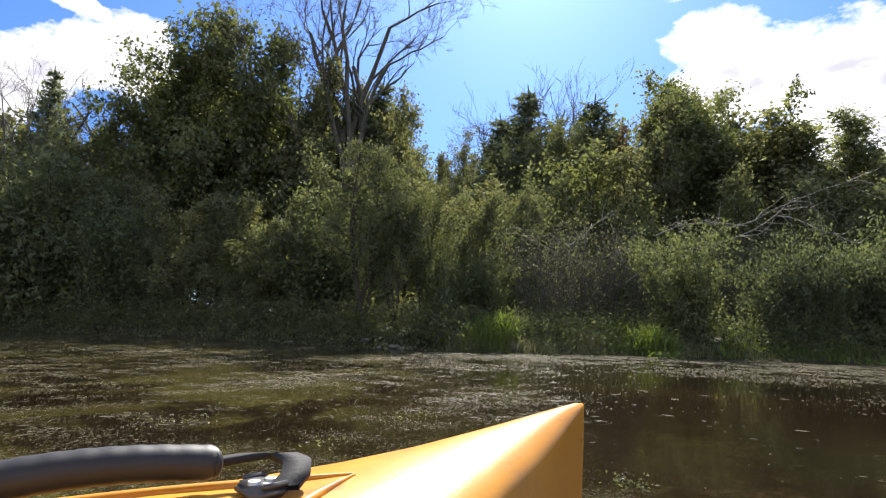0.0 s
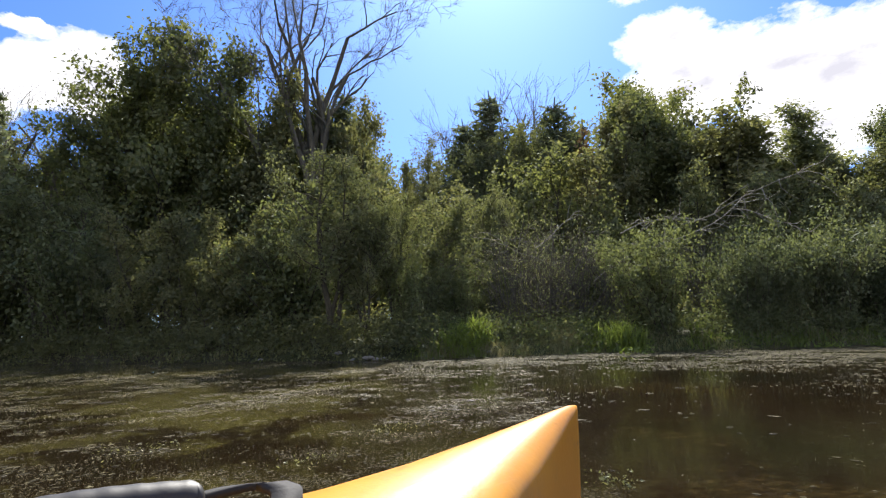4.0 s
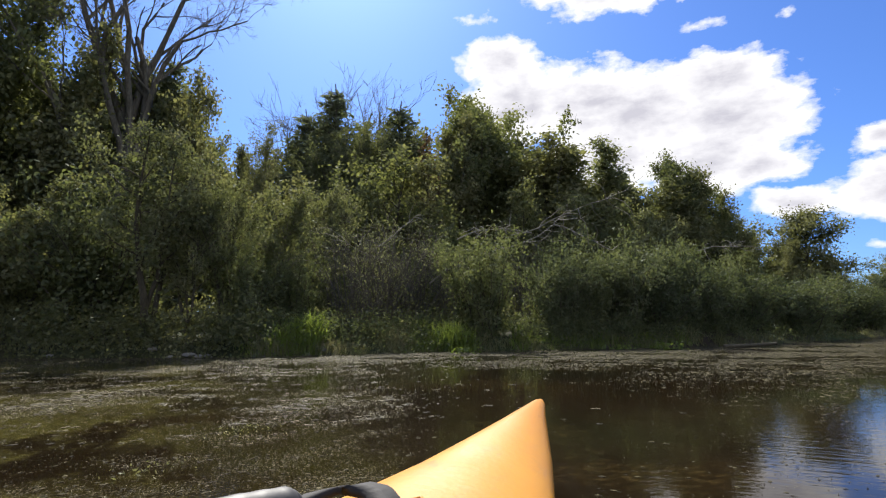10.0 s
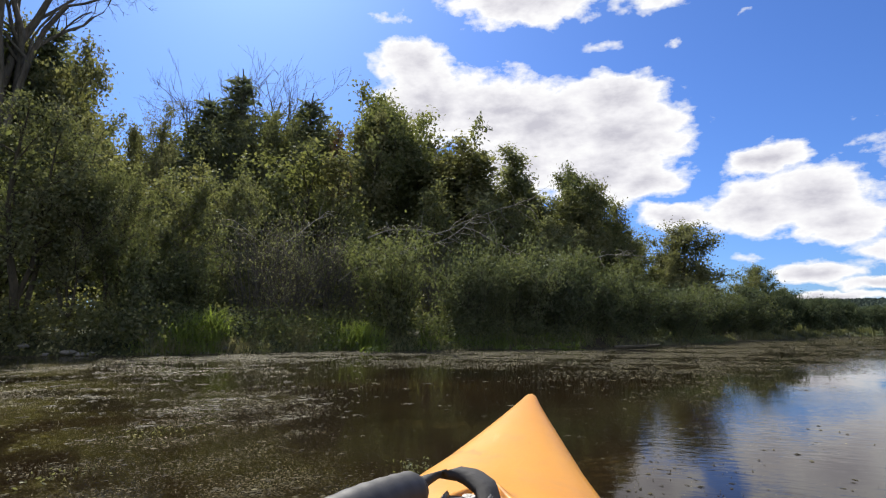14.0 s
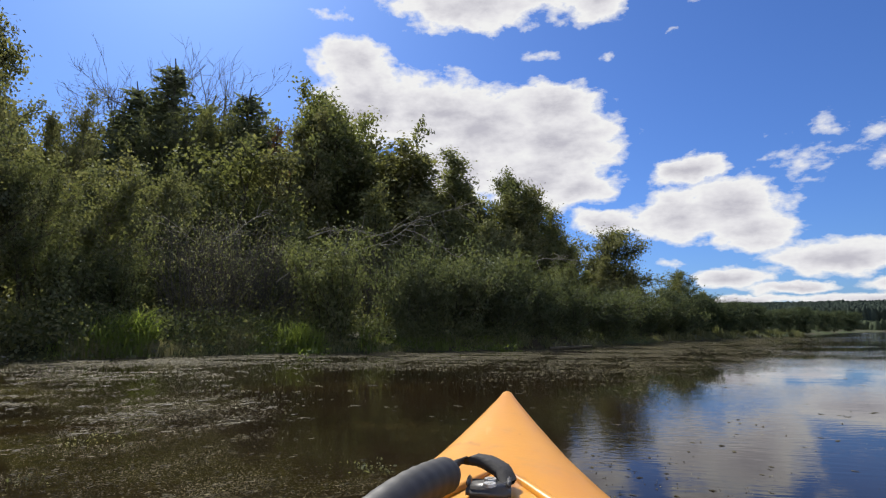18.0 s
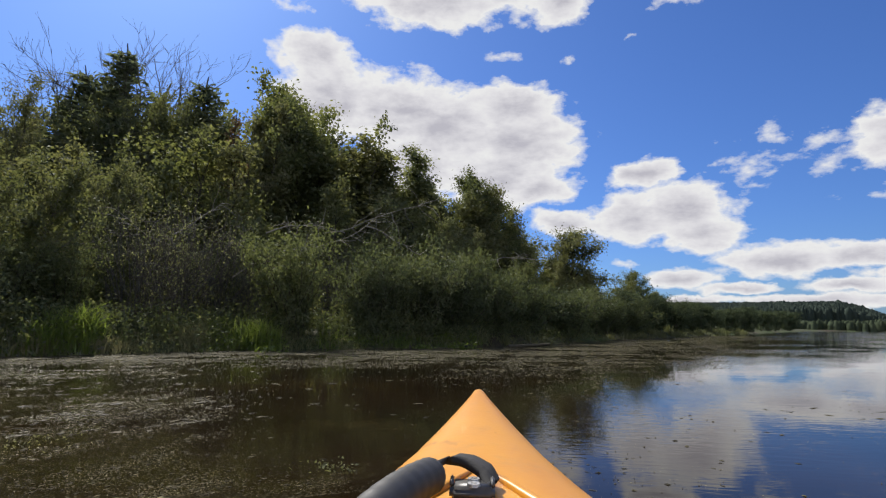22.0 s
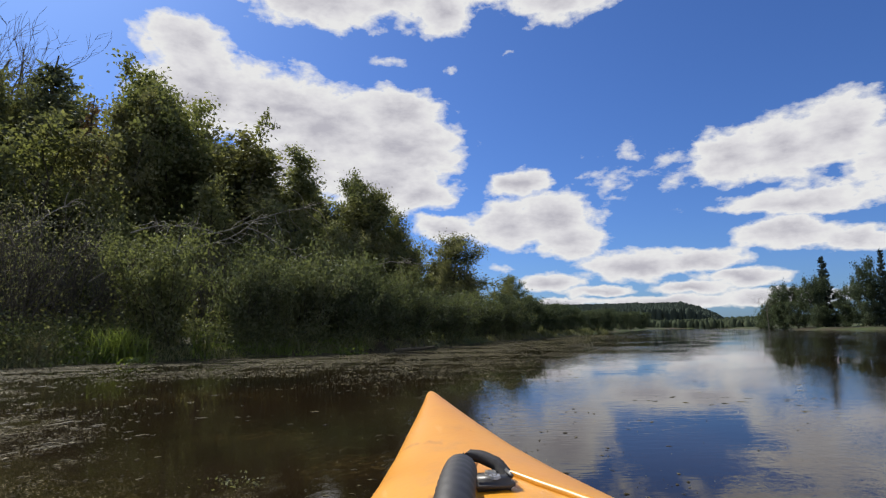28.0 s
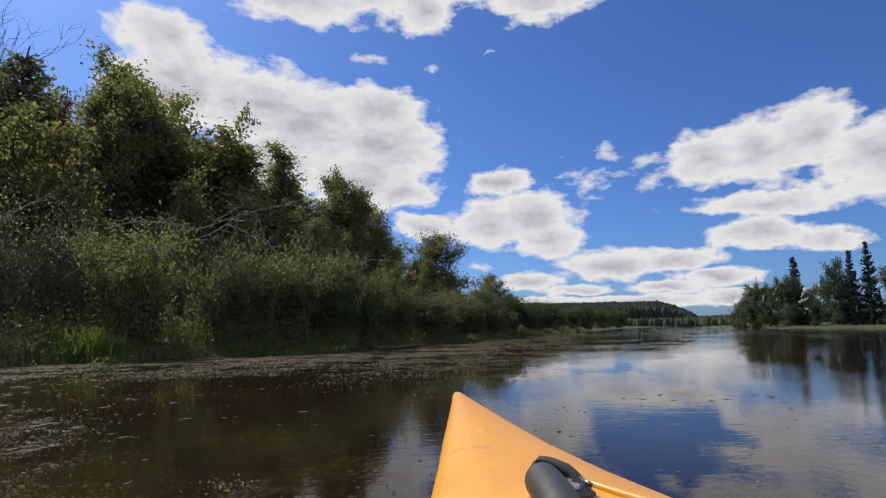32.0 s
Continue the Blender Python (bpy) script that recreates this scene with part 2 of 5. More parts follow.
MAT = {
    "maple": leaf_material("leaf_bright", (0.075, 0.090, 0.036), (0.140, 0.155, 0.061), (0.235, 0.228, 0.107), 0.52),
    "alder": leaf_material("leaf_deep", (0.081, 0.088, 0.040), (0.149, 0.153, 0.069), (0.230, 0.223, 0.111), 0.52),
    "poplar": leaf_material("leaf_silver_green", (0.106, 0.121, 0.060), (0.185, 0.199, 0.099), (0.281, 0.276, 0.163), 0.58),
    "willow": leaf_material("leaf_grey_green", (0.060, 0.076, 0.035), (0.103, 0.122, 0.058), (0.168, 0.179, 0.097), 0.5),
    "birch": leaf_material("leaf_yellow_green", (0.077, 0.089, 0.040), (0.133, 0.144, 0.066), (0.230, 0.224, 0.134), 0.48),
    "spruce": leaf_material("needle_dark", (0.085, 0.103, 0.062), (0.148, 0.170, 0.104), (0.217, 0.233, 0.156), 0.42),
    "rust": leaf_material("needle_brown", (0.100, 0.062, 0.036), (0.165, 0.105, 0.060), (0.240, 0.160, 0.092), 0.3),
    "grass": leaf_material("grass_blade", (0.090, 0.122, 0.028), (0.150, 0.200, 0.042), (0.245, 0.300, 0.075), 0.55),
    "sedge": leaf_material("sedge_blade", (0.106, 0.114, 0.055), (0.175, 0.179, 0.088), (0.307, 0.276, 0.169), 0.45),
    "bush": leaf_material("leaf_olive", (0.076, 0.091, 0.039), (0.129, 0.146, 0.064), (0.194, 0.205, 0.101), 0.5),
    "far_leaf": leaf_material("leaf_far", (0.052, 0.070, 0.042), (0.078, 0.098, 0.060), (0.112, 0.130, 0.080), 0.35, 0.0),
    "far_needle": leaf_material("needle_far", (0.036, 0.048, 0.038), (0.046, 0.060, 0.048), (0.058, 0.072, 0.058), 0.1, 0.0),
    "bark": bark_material("bark_brown", (0.030, 0.023, 0.017), (0.105, 0.085, 0.066)),
    "grey_bark": bark_material("bark_grey", (0.060, 0.052, 0.045), (0.210, 0.185, 0.160)),
    "dead_wood": bark_material("dead_wood", (0.180, 0.160, 0.138), (0.430, 0.395, 0.345)),
}


def ground_material():
    m, n, out = material("forest_floor")
    coord = n.add("ShaderNodeTexCoord").outputs["Object"]
    a = n.noise(coord, 1.7, 6.0, 0.65).outputs["Fac"]
    b = n.noise(coord, 0.12, 3.0).outputs["Fac"]
    earth = n.ramp(a, [(0.3, (0.018, 0.013, 0.009)), (0.55, (0.050, 0.040, 0.024)), (0.8, (0.085, 0.075, 0.045))])
    green = n.ramp(a, [(0.3, (0.020, 0.034, 0.010)), (0.7, (0.060, 0.085, 0.022))])
    principled(n, out, n.mix(n.ramp(b, [(0.4, (0, 0, 0)), (0.6, (1, 1, 1))]), earth, green), 0.95, a, 0.8, 0.05, specular=0.2)
    return m


def water_material():
    """Dark peaty water, weed beds just under the surface on one side, fine wind ripples."""
    m, n, out = material("pond_water")
    coord = n.add("ShaderNodeTexCoord").outputs["Object"]
    split = n.add("ShaderNodeSeparateXYZ")
    n.link(coord, split.inputs[0])
    beds = n.noise(coord, 0.75, 5.0, 0.6, 0.4).outputs["Fac"]
    fluff = n.noise(n.mapping(coord, scale=(1.0, 1.6, 1)), 14.0, 9.0, 0.82).outputs["Fac"]
    fine = n.noise(n.mapping(coord, scale=(1.0, 2.2, 1)), 95.0, 4.0, 0.75, 1.2).outputs["Fac"]
    # the weed beds thin out towards the open water in the east
    across = n.math("MULTIPLY_ADD", split.outputs[1], -0.15, split.outputs[0])
    reach = n.math("MAXIMUM", n.math("MINIMUM", n.math("MULTIPLY_ADD", across, -0.15, 0.010), 0.006), -0.40)
    ragged = n.math("MULTIPLY", n.math("SUBTRACT", fluff, 0.5), 0.16)
    bed = n.ramp(n.math("ADD", n.math("ADD", beds, reach), ragged), [(0.470, (0, 0, 0)), (0.560, (1, 1, 1))])
    weed = n.ramp(n.math("ADD", n.math("MULTIPLY", fluff, 0.6), n.math("MULTIPLY", fine, 0.4)),
                  [(0.40, (0.003, 0.002, 0.001)), (0.47, (0.008, 0.006, 0.002)), (0.55, (0.024, 0.019, 0.006)), (0.64, (0.105, 0.086, 0.028))])
    # the weed colour is lighter and yellower in the west, browner under the boat
    vivid = n.ramp(n.math("MULTIPLY_ADD", across, 0.5, 0.8), [(0.12, (1, 1, 1)), (0.45, (0, 0, 0))])
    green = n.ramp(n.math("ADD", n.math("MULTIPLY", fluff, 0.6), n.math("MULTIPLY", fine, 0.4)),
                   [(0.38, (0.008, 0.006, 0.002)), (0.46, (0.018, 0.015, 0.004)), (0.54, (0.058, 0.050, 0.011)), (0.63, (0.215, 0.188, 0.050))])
    weed = n.mix(vivid, weed, green)
    speck = n.noise(coord, 120.0, 2.0, 0.5).outputs["Fac"]
    weed = n.mix(n.ramp(speck, [(0.63, (0, 0, 0)), (0.68, (0.9, 0.9, 0.9))]), weed, (0.30, 0.27, 0.16))
    deep = n.ramp(beds, [(0.3, (0.006, 0.004, 0.002)), (0.7, (0.016, 0.010, 0.005))])
    bottom = n.ramp(n.noise(n.mapping(coord, (4.0, 2.0, 0)), 0.9, 4.0, 0.6, 0.3).outputs["Fac"], [(0.52, (0, 0, 0)), (0.64, (0.7, 0.7, 0.7))])
    deep = n.mix(bottom, deep, n.ramp(fluff, [(0.40, (0.006, 0.004, 0.002)), (0.52, (0.020, 0.013, 0.005)), (0.64, (0.066, 0.044, 0.016))]))
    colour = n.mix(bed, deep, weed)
    # farther out a thin skin of weed dulls the surface, broken by streaks of open water
    reachv = n.add("ShaderNodeVectorMath", operation="LENGTH")
    n.link(n.mapping(coord, scale=(1, 1, 0)), reachv.inputs[0])
    patchy = n.noise(n.mapping(coord, scale=(0.10, 0.22, 1)), 1.0, 5.0, 0.6).outputs["Fac"]
    grainy = n.noise(n.mapping(coord, scale=(1.0, 3.0, 1)), 1.6, 5.0, 0.7).outputs["Fac"]
    out_there = n.ramp(n.math("MULTIPLY_ADD", reachv.outputs["Value"], 0.01, n.math("MULTIPLY", n.math("SUBTRACT", patchy, 0.5), 0.30)), [(0.19, (0, 0, 0)), (0.36, (1, 1, 1))])
    skin = n.math("MULTIPLY", out_there, n.ramp(n.math("ADD", n.math("MULTIPLY", patchy, 0.6), n.math("MULTIPLY", grainy, 0.4)), [(0.44, (0, 0, 0)), (0.58, (0.26, 0.26, 0.26))]))
    skin = n.math("MULTIPLY", skin, n.ramp(n.math("MULTIPLY", split.outputs[0], 0.02), [(0.30, (0, 0, 0)), (0.75, (1.8, 1.8, 1.8))]))
    colour = n.mix(skin, colour, n.ramp(grainy, [(0.3, (0.016, 0.015, 0.010)), (0.7, (0.038, 0.036, 0.028))]))
    turned = n.add("ShaderNodeVectorRotate")
    n.link(coord, turned.inputs["Vector"])
    turned.inputs["Angle"].default_value = radians(48)
    ripple = n.noise(n.mapping(turned.outputs[0], scale=(1.3, 5.5, 1)), 1.0, 3.0, 0.55, 0.6).outputs["Fac"]
    chop = n.noise(n.mapping(coord, scale=(16.0, 26.0, 1)), 1.0, 3.0, 0.6, 0.8).outputs["Fac"]
    swell = n.noise(n.mapping(coord, scale=(0.9, 1.6, 1)), 1.0, 2.0, 0.5).outputs["Fac"]
    gust = n.ramp(n.noise(n.mapping(coord, scale=(0.22, 0.5, 1)), 1.0, 3.0, 0.5).outputs["Fac"], [(0.42, (0, 0, 0)), (0.62, (1, 1, 1))])
    height = n.math("ADD", n.math("MULTIPLY", ripple, 0.13), n.math("MULTIPLY", swell, 0.20))
    height = n.math("ADD", height, n.math("MULTIPLY", n.math("MULTIPLY", chop, gust), 0.20))
    beside = n.add("ShaderNodeVectorMath", operation="LENGTH")
    n.link(n.mapping(coord, (-1.5, -0.8, 0), (0.62, 0.62, 0)), beside.inputs[0])
    cat_paw = n.ramp(beside.outputs["Value"], [(0.25, (1, 1, 1)), (1.0, (0, 0, 0))])
    wavelet = n.noise(n.mapping(turned.outputs[0], scale=(7.0, 26.0, 1)), 1.0, 2.0, 0.5, 0.5).outputs["Fac"]
    height = n.math("ADD", height, n.math("MULTIPLY", n.math("MULTIPLY", wavelet, cat_paw), 0.16))
    height = n.math("ADD", height, n.math("MULTIPLY", n.math("MULTIPLY", fluff, bed), 0.10))
    rough = n.math("ADD", n.math("MULTIPLY_ADD", bed, 0.04, 0.012), n.math("MULTIPLY", skin, 0.25))
    b = principled(n, out, colour, rough, height, 0.13, 0.05)
    b.inputs["IOR"].default_value = 1.333
    b.inputs["Specular IOR Level"].default_value = 0.25
    return m


def scum_material():
    m, n, out = material("floating_weed")
    geo = n.add("ShaderNodeNewGeometry").outputs["Random Per Island"]
    coord = n.add("ShaderNodeTexCoord").outputs["Object"]
    a = n.noise(coord, 30.0, 4.0, 0.7).outputs["Fac"]
    colour = n.ramp(n.math("ADD", n.math("MULTIPLY", geo, 0.6), n.math("MULTIPLY", a, 0.4)),
                    [(0.1, (0.014, 0.012, 0.006)), (0.5, (0.040, 0.035, 0.017)), (0.72, (0.078, 0.069, 0.034)), (0.94, (0.22, 0.197, 0.108))])
    principled(n, out, colour, 0.78, a, 0.8, 0.01, specular=0.08)
    return m


def wet_weed_material():
    m, n, out = material("wet_weed_film")
    geo = n.add("ShaderNodeNewGeometry").outputs["Random Per Island"]
    coord = n.add("ShaderNodeTexCoord").outputs["Object"]
    a = n.noise(coord, 40.0, 4.0, 0.7).outputs["Fac"]
    colour = n.ramp(n.math("ADD", n.math("MULTIPLY", geo, 0.6), n.math("MULTIPLY", a, 0.4)), [(0.2, (0.018, 0.015, 0.009)), (0.6, (0.054, 0.047, 0.022)), (0.9, (0.125, 0.110, 0.058))])
    principled(n, out, colour, 0.66, a, 0.6, 0.004, specular=0.10)
    return m


def plastic_material():
    """Sun-worn yellow-orange rotomoulded plastic, scuffed and speckled."""
    m, n, out = material("kayak_plastic")
    coord = n.add("ShaderNodeTexCoord").outputs["Object"]
    tone = n.noise(coord, 5.0, 4.0, 0.6).outputs["Fac"]
    colour = n.ramp(tone, [(0.3, (0.54, 0.212, 0.012)), (0.7, (0.63, 0.290, 0.024))])
    specks = n.noise(n.mapping(coord, scale=(1.0, 0.45, 1.0)), 38.0, 2.0, 0.4).outputs["Fac"]
    colour = n.mix(n.ramp(specks, [(0.67, (0, 0, 0)), (0.74, (0.7, 0.7, 0.7))]), colour, (0.28, 0.11, 0.030))
    smudge = n.noise(coord, 17.0, 5.0, 0.7).outputs["Fac"]
    colour = n.mix(n.ramp(smudge, [(0.52, (0, 0, 0)), (0.72, (0.42, 0.42, 0.42))]), colour, (0.36, 0.19, 0.07))
    scuff = n.noise(n.mapping(coord, scale=(60.0, 6.0, 20.0)), 1.0, 3.0, 0.6).outputs["Fac"]
    colour = n.mix(n.ramp(scuff, [(0.66, (0, 0, 0)), (0.80, (0.45, 0.45, 0.45))]), colour, (0.74, 0.48, 0.20))
    peel = n.noise(coord, 160.0, 3.0, 0.5).outputs["Fac"]
    principled(n, out, colour, n.ramp(tone, [(0.2, (0.30, 0.30, 0.30)), (0.8, (0.42, 0.42, 0.42))]), peel, 0.12, 0.002)
    return m


def plain_material(name, colour, rough, metal=0.0, grain=80.0, specular=0.5):
    m, n, out = material(name)
    coord = n.add("ShaderNodeTexCoord").outputs["Object"]
    a = n.noise(coord, grain, 4.0, 0.6).outputs["Fac"]
    low = tuple(c * 0.75 for c in colour)
    principled(n, out, n.ramp(a, [(0.35, low), (0.65, colour)]), rough, a, 0.25, 0.002, metal, specular)
    return m


MAT["ground"] = ground_material()
MAT["water"] = water_material()
MAT["scum"] = scum_material()
MAT["speck"] = plain_material("pale_weed_speck", (0.25, 0.225, 0.115), 0.55, grain=9, specular=0.22)
MAT["thread"] = plain_material("weed_thread", (0.065, 0.052, 0.020), 0.8, grain=14, specular=0.1)
MAT["wet_weed"] = wet_weed_material()
MAT["plastic"] = plastic_material()
MAT["rubber"] = plain_material("black_rubber", (0.020, 0.019, 0.019), 0.55, grain=45)
MAT["webbing"] = plain_material("black_webbing", (0.016, 0.015, 0.015), 0.8, grain=300)
MAT["dark_plastic"] = plain_material("dark_grey_plastic", (0.070, 0.068, 0.068), 0.42)
MAT["steel"] = plain_material("steel", (0.52, 0.51, 0.49), 0.45, 1.0)
MAT["stone"] = plain_material("grey_stone", (0.26, 0.25, 0.23), 0.85, grain=12)
MAT["roof"] = plain_material("grey_roof", (0.20, 0.20, 0.21), 0.7, grain=6)
MAT["siding"] = plain_material("pale_siding", (0.50, 0.48, 0.44), 0.8, grain=6)
MAT["glass"] = plain_material("window_glass", (0.03, 0.035, 0.04), 0.05)


# ---------------------------------------------------------------- mesh helpers
def mesh_of(name, verts, faces, mat, smooth=False):
    """A mesh from arrays; every face has the same number of corners."""
    verts, faces = np.asarray(verts, np.float32), np.asarray(faces, np.int32)
    me = bpy.data.meshes.new(name)
    count, corners = faces.shape
    me.vertices.add(len(verts))
    me.vertices.foreach_set("co", verts.ravel())
    me.loops.add(count * corners)
    me.loops.foreach_set("vertex_index", faces.ravel())
    me.polygons.add(count)
    me.polygons.foreach_set("loop_start", np.arange(count, dtype=np.int32) * corners)
    if smooth:
        me.polygons.foreach_set("use_smooth", np.ones(count, bool))
    me.update(calc_edges=True)
    me.validate()
    me.materials.append(mat)
    return me


def part(name, me, parent, label=""):
    ob = new(name, me)
    ob.parent = parent
    if label:
        ob["label"] = label
    return ob


def bm_mesh(name, bm, mat, smooth=False):
    me = bpy.data.meshes.new(name)
    for f in bm.faces:
        f.smooth = smooth
    bm.to_mesh(me)
    bm.free()
    me.materials.append(mat)
    return me


def tubes(lines, sides=6):
    """Tapered tubes round polylines of (points, radii): one list of vertices and of quads."""
    vs, fs, base = [], [], 0
    ring = np.arange(sides) * 2 * np.pi / sides
    for pts, rad in lines:
        pts, rad = np.asarray(pts, float), np.asarray(rad, float)
        way = np.gradient(pts, axis=0)
        way /= np.linalg.norm(way, axis=1, keepdims=True) + 1e-9
        ref = np.where(np.abs(way[:, 2:3]) > 0.9, [[1.0, 0, 0]], [[0, 0, 1.0]])
        u = np.cross(way, ref)
        u /= np.linalg.norm(u, axis=1, keepdims=True) + 1e-9
        v = np.cross(way, u)
        loop = pts[:, None] + rad[:, None, None] * (np.cos(ring)[None, :, None] * u[:, None] + np.sin(ring)[None, :, None] * v[:, None])
        vs.append(loop.reshape(-1, 3))
        k = len(pts)
        i, j = np.meshgrid(np.arange(k - 1), np.arange(sides), indexing="ij")
        a = base + i * sides + j
        b = base + i * sides + (j + 1) % sides
        fs.append(np.stack([a, b, b + sides, a + sides], -1).reshape(-1, 4))
        base += k * sides
    return np.concatenate(vs), np.concatenate(fs)


def leaves(rng, centres, size, long=1.5, droop=0.3, up=0.5, outward=None):
    """Folded leaves, two triangles each, at the given places; faces lean outwards and towards the sky."""
    k = len(centres)
    axis = rng.normal(size=(k, 3))
    axis[:, 2] -= droop
    axis /= np.linalg.norm(axis, axis=1, keepdims=True)
    normal = rng.normal(size=(k, 3))
    if outward is not None:
        normal = 0.45 * normal + outward
    normal[:, 2] += up
    side = np.cross(axis, normal)
    side /= np.linalg.norm(side, axis=1, keepdims=True) + 1e-9
    lift = np.cross(side, axis)
    s = size * rng.uniform(0.6, 1.3, (k, 1))
    root, tip = centres - axis * s * long / 2, centres + axis * s * long / 2
    mid = centres + lift * s * 0.14
    vs = np.stack([root, mid + side * s / 2, tip, mid - side * s / 2], 1).reshape(-1, 3)
    b = 4 * np.arange(k)[:, None]
    return vs, np.concatenate([b + [[0, 1, 2]], b + [[0, 2, 3]]], 0)


def unit(v):
    return v / (np.linalg.norm(v, axis=1, keepdims=True) + 1e-6)


# ---------------------------------------------------------------- the pond's outline and the ground
SHORE = [(-140, 120), (-60, 52), (-30, 27), (-17, 17.6), (-8.8, 14.0), (-4.5, 11.9), (-2, 10.7), (0, 10.0), (2.3, 10.1), (3.9, 10.3), (5.9, 9.9), (8.9, 9.7), (12.4, 9.8),
         (17, 10.9), (21.7, 12.4), (28, 13.6), (45, 17), (86, 26), (155, 40), (230, 54), (300, 60), (300, 40), (230, 30), (160, 14), (118, 2), (104, -12), (96, -30),
         (70, -60), (20, -75), (-60, -70), (-140, -20)]
SHORE_A = np.array(SHORE, float)
SHORE_B = np.roll(SHORE_A, -1, axis=0)


def inland(xy):
    """Metres from the water's edge, negative over the water."""
    xy = np.atleast_2d(np.asarray(xy, float))
    best = np.full(len(xy), 1e9)
    odd = np.zeros(len(xy), bool)
    for a, b in zip(SHORE_A, SHORE_B):
        ab = b - a
        t = np.clip(((xy - a) @ ab) / (ab @ ab), 0, 1)
        best = np.minimum(best, np.hypot(*(xy - a - t[:, None] * ab).T))
        cross = ((a[1] > xy[:, 1]) != (b[1] > xy[:, 1]))
        with np.errstate(divide="ignore", invalid="ignore"):
            odd ^= cross & (xy[:, 0] < (b[0] - a[0]) * (xy[:, 1] - a[1]) / (b[1] - a[1] + 1e-12) + a[0])
    return np.where(odd, -best, best)


def ground_z(xy):
    d = inland(xy)
    xy = np.atleast_2d(np.asarray(xy, float))
    bumps = 0.10 * np.sin(xy[:, 0] * 0.9) * np.cos(xy[:, 1] * 0.8) + 0.05 * np.sin(xy[:, 0] * 2.3 + xy[:, 1] * 1.9)
    land = 0.28 * (1 - np.exp(-np.maximum(d, 0) / 0.35)) + 0.03 * np.clip(d, 0, 60) + bumps * np.clip(d / 3, 0, 1)
    return np.where(d > 0, land, -0.9 * (1 - np.exp(np.minimum(d, 0) / 2.0)))


def at(az, dist):
    """A place on the ground by its bearing and its distance."""
    x, y = dist * math.sin(radians(az)), dist * math.cos(radians(az))
    return x, y, float(ground_z([(x, y)])[0])


def edge(az):
    """Distance from the middle of the pond to the near bank on a bearing."""
    d = np.linspace(4, 300, 3000)
    wet = inland(np.c_[d * math.sin(radians(az)), d * math.cos(radians(az))]) < 0
    return float(d[np.argmin(wet)]) if not wet.all() else 300.0


def build_ground():
    rings = np.concatenate([np.linspace(0.5, 9, 8), np.linspace(9.6, 34, 72), np.geomspace(36, 420, 60), np.geomspace(480, 4200, 10)])
    turns = 220
    a = np.arange(turns) * 2 * np.pi / turns
    xy = np.stack([rings[:, None] * np.sin(a), rings[:, None] * np.cos(a)], -1).reshape(-1, 2)
    verts = np.c_[xy, ground_z(xy)]
    i, j = np.meshgrid(np.arange(len(rings) - 1), np.arange(turns), indexing="ij")
    p, q = i * turns + j, i * turns + (j + 1) % turns
    faces = np.stack([p, p + turns, q + turns, q], -1).reshape(-1, 4)
    ob = new("ground", mesh_of("ground", verts, faces, MAT["ground"], True))
    tagged(ob, "dark forest soil with moss and leaf litter round the pond", "ground", kind="structure")
    # the water lies over the pond's bed and runs under the bank
    bm = bmesh.new()
    bm.faces.new([bm.verts.new((x, y, 0.0)) for x, y in SHORE])
    bmesh.ops.triangulate(bm, faces=bm.faces[:])
    bm.faces.ensure_lookup_table()
    bm.normal_update()
    if bm.faces[0].normal.z < 0:
        bmesh.ops.reverse_faces(bm, faces=bm.faces[:])
    pond = new("water", bm_mesh("water", bm, MAT["water"]))
    tagged(pond, "dark brown pond water with weed beds and sky reflections", "water", kind="structure")


build_ground()

# ---------------------------------------------------------------- plants
def curve_line(rng, start, way, length, r0, r1, steps=5, bend=0.25, lift=0.15):
    """A bent limb."""
    pts, p, d = [np.array(start, float)], np.array(start, float), np.array(way, float)
    d /= np.linalg.norm(d)
    for _ in range(steps):
        d = d + rng.normal(size=3) * bend / steps * 2 + np.array([0, 0, lift / steps])
        d /= np.linalg.norm(d)
        p = p + d * length / steps
        pts.append(p)
    return np.array(pts), np.linspace(r0, r1, steps + 1)


def out_way(rng, a, rise):
    return np.array([math.cos(a) * math.cos(rise), math.sin(a) * math.cos(rise), math.sin(rise)])


PROFILES = {
    "round": lambda h: max(0.15, math.sin(math.pi * min(1.0, 0.12 + 0.88 * h) ** 0.9)),
    "tall": lambda h: max(0.10, (1 - h) ** 0.55 * (0.8 + 0.2 * min(1.0, h * 4))),
    "loose": lambda h: 0.55 + 0.45 * math.sin(math.pi * h * 0.9),
}


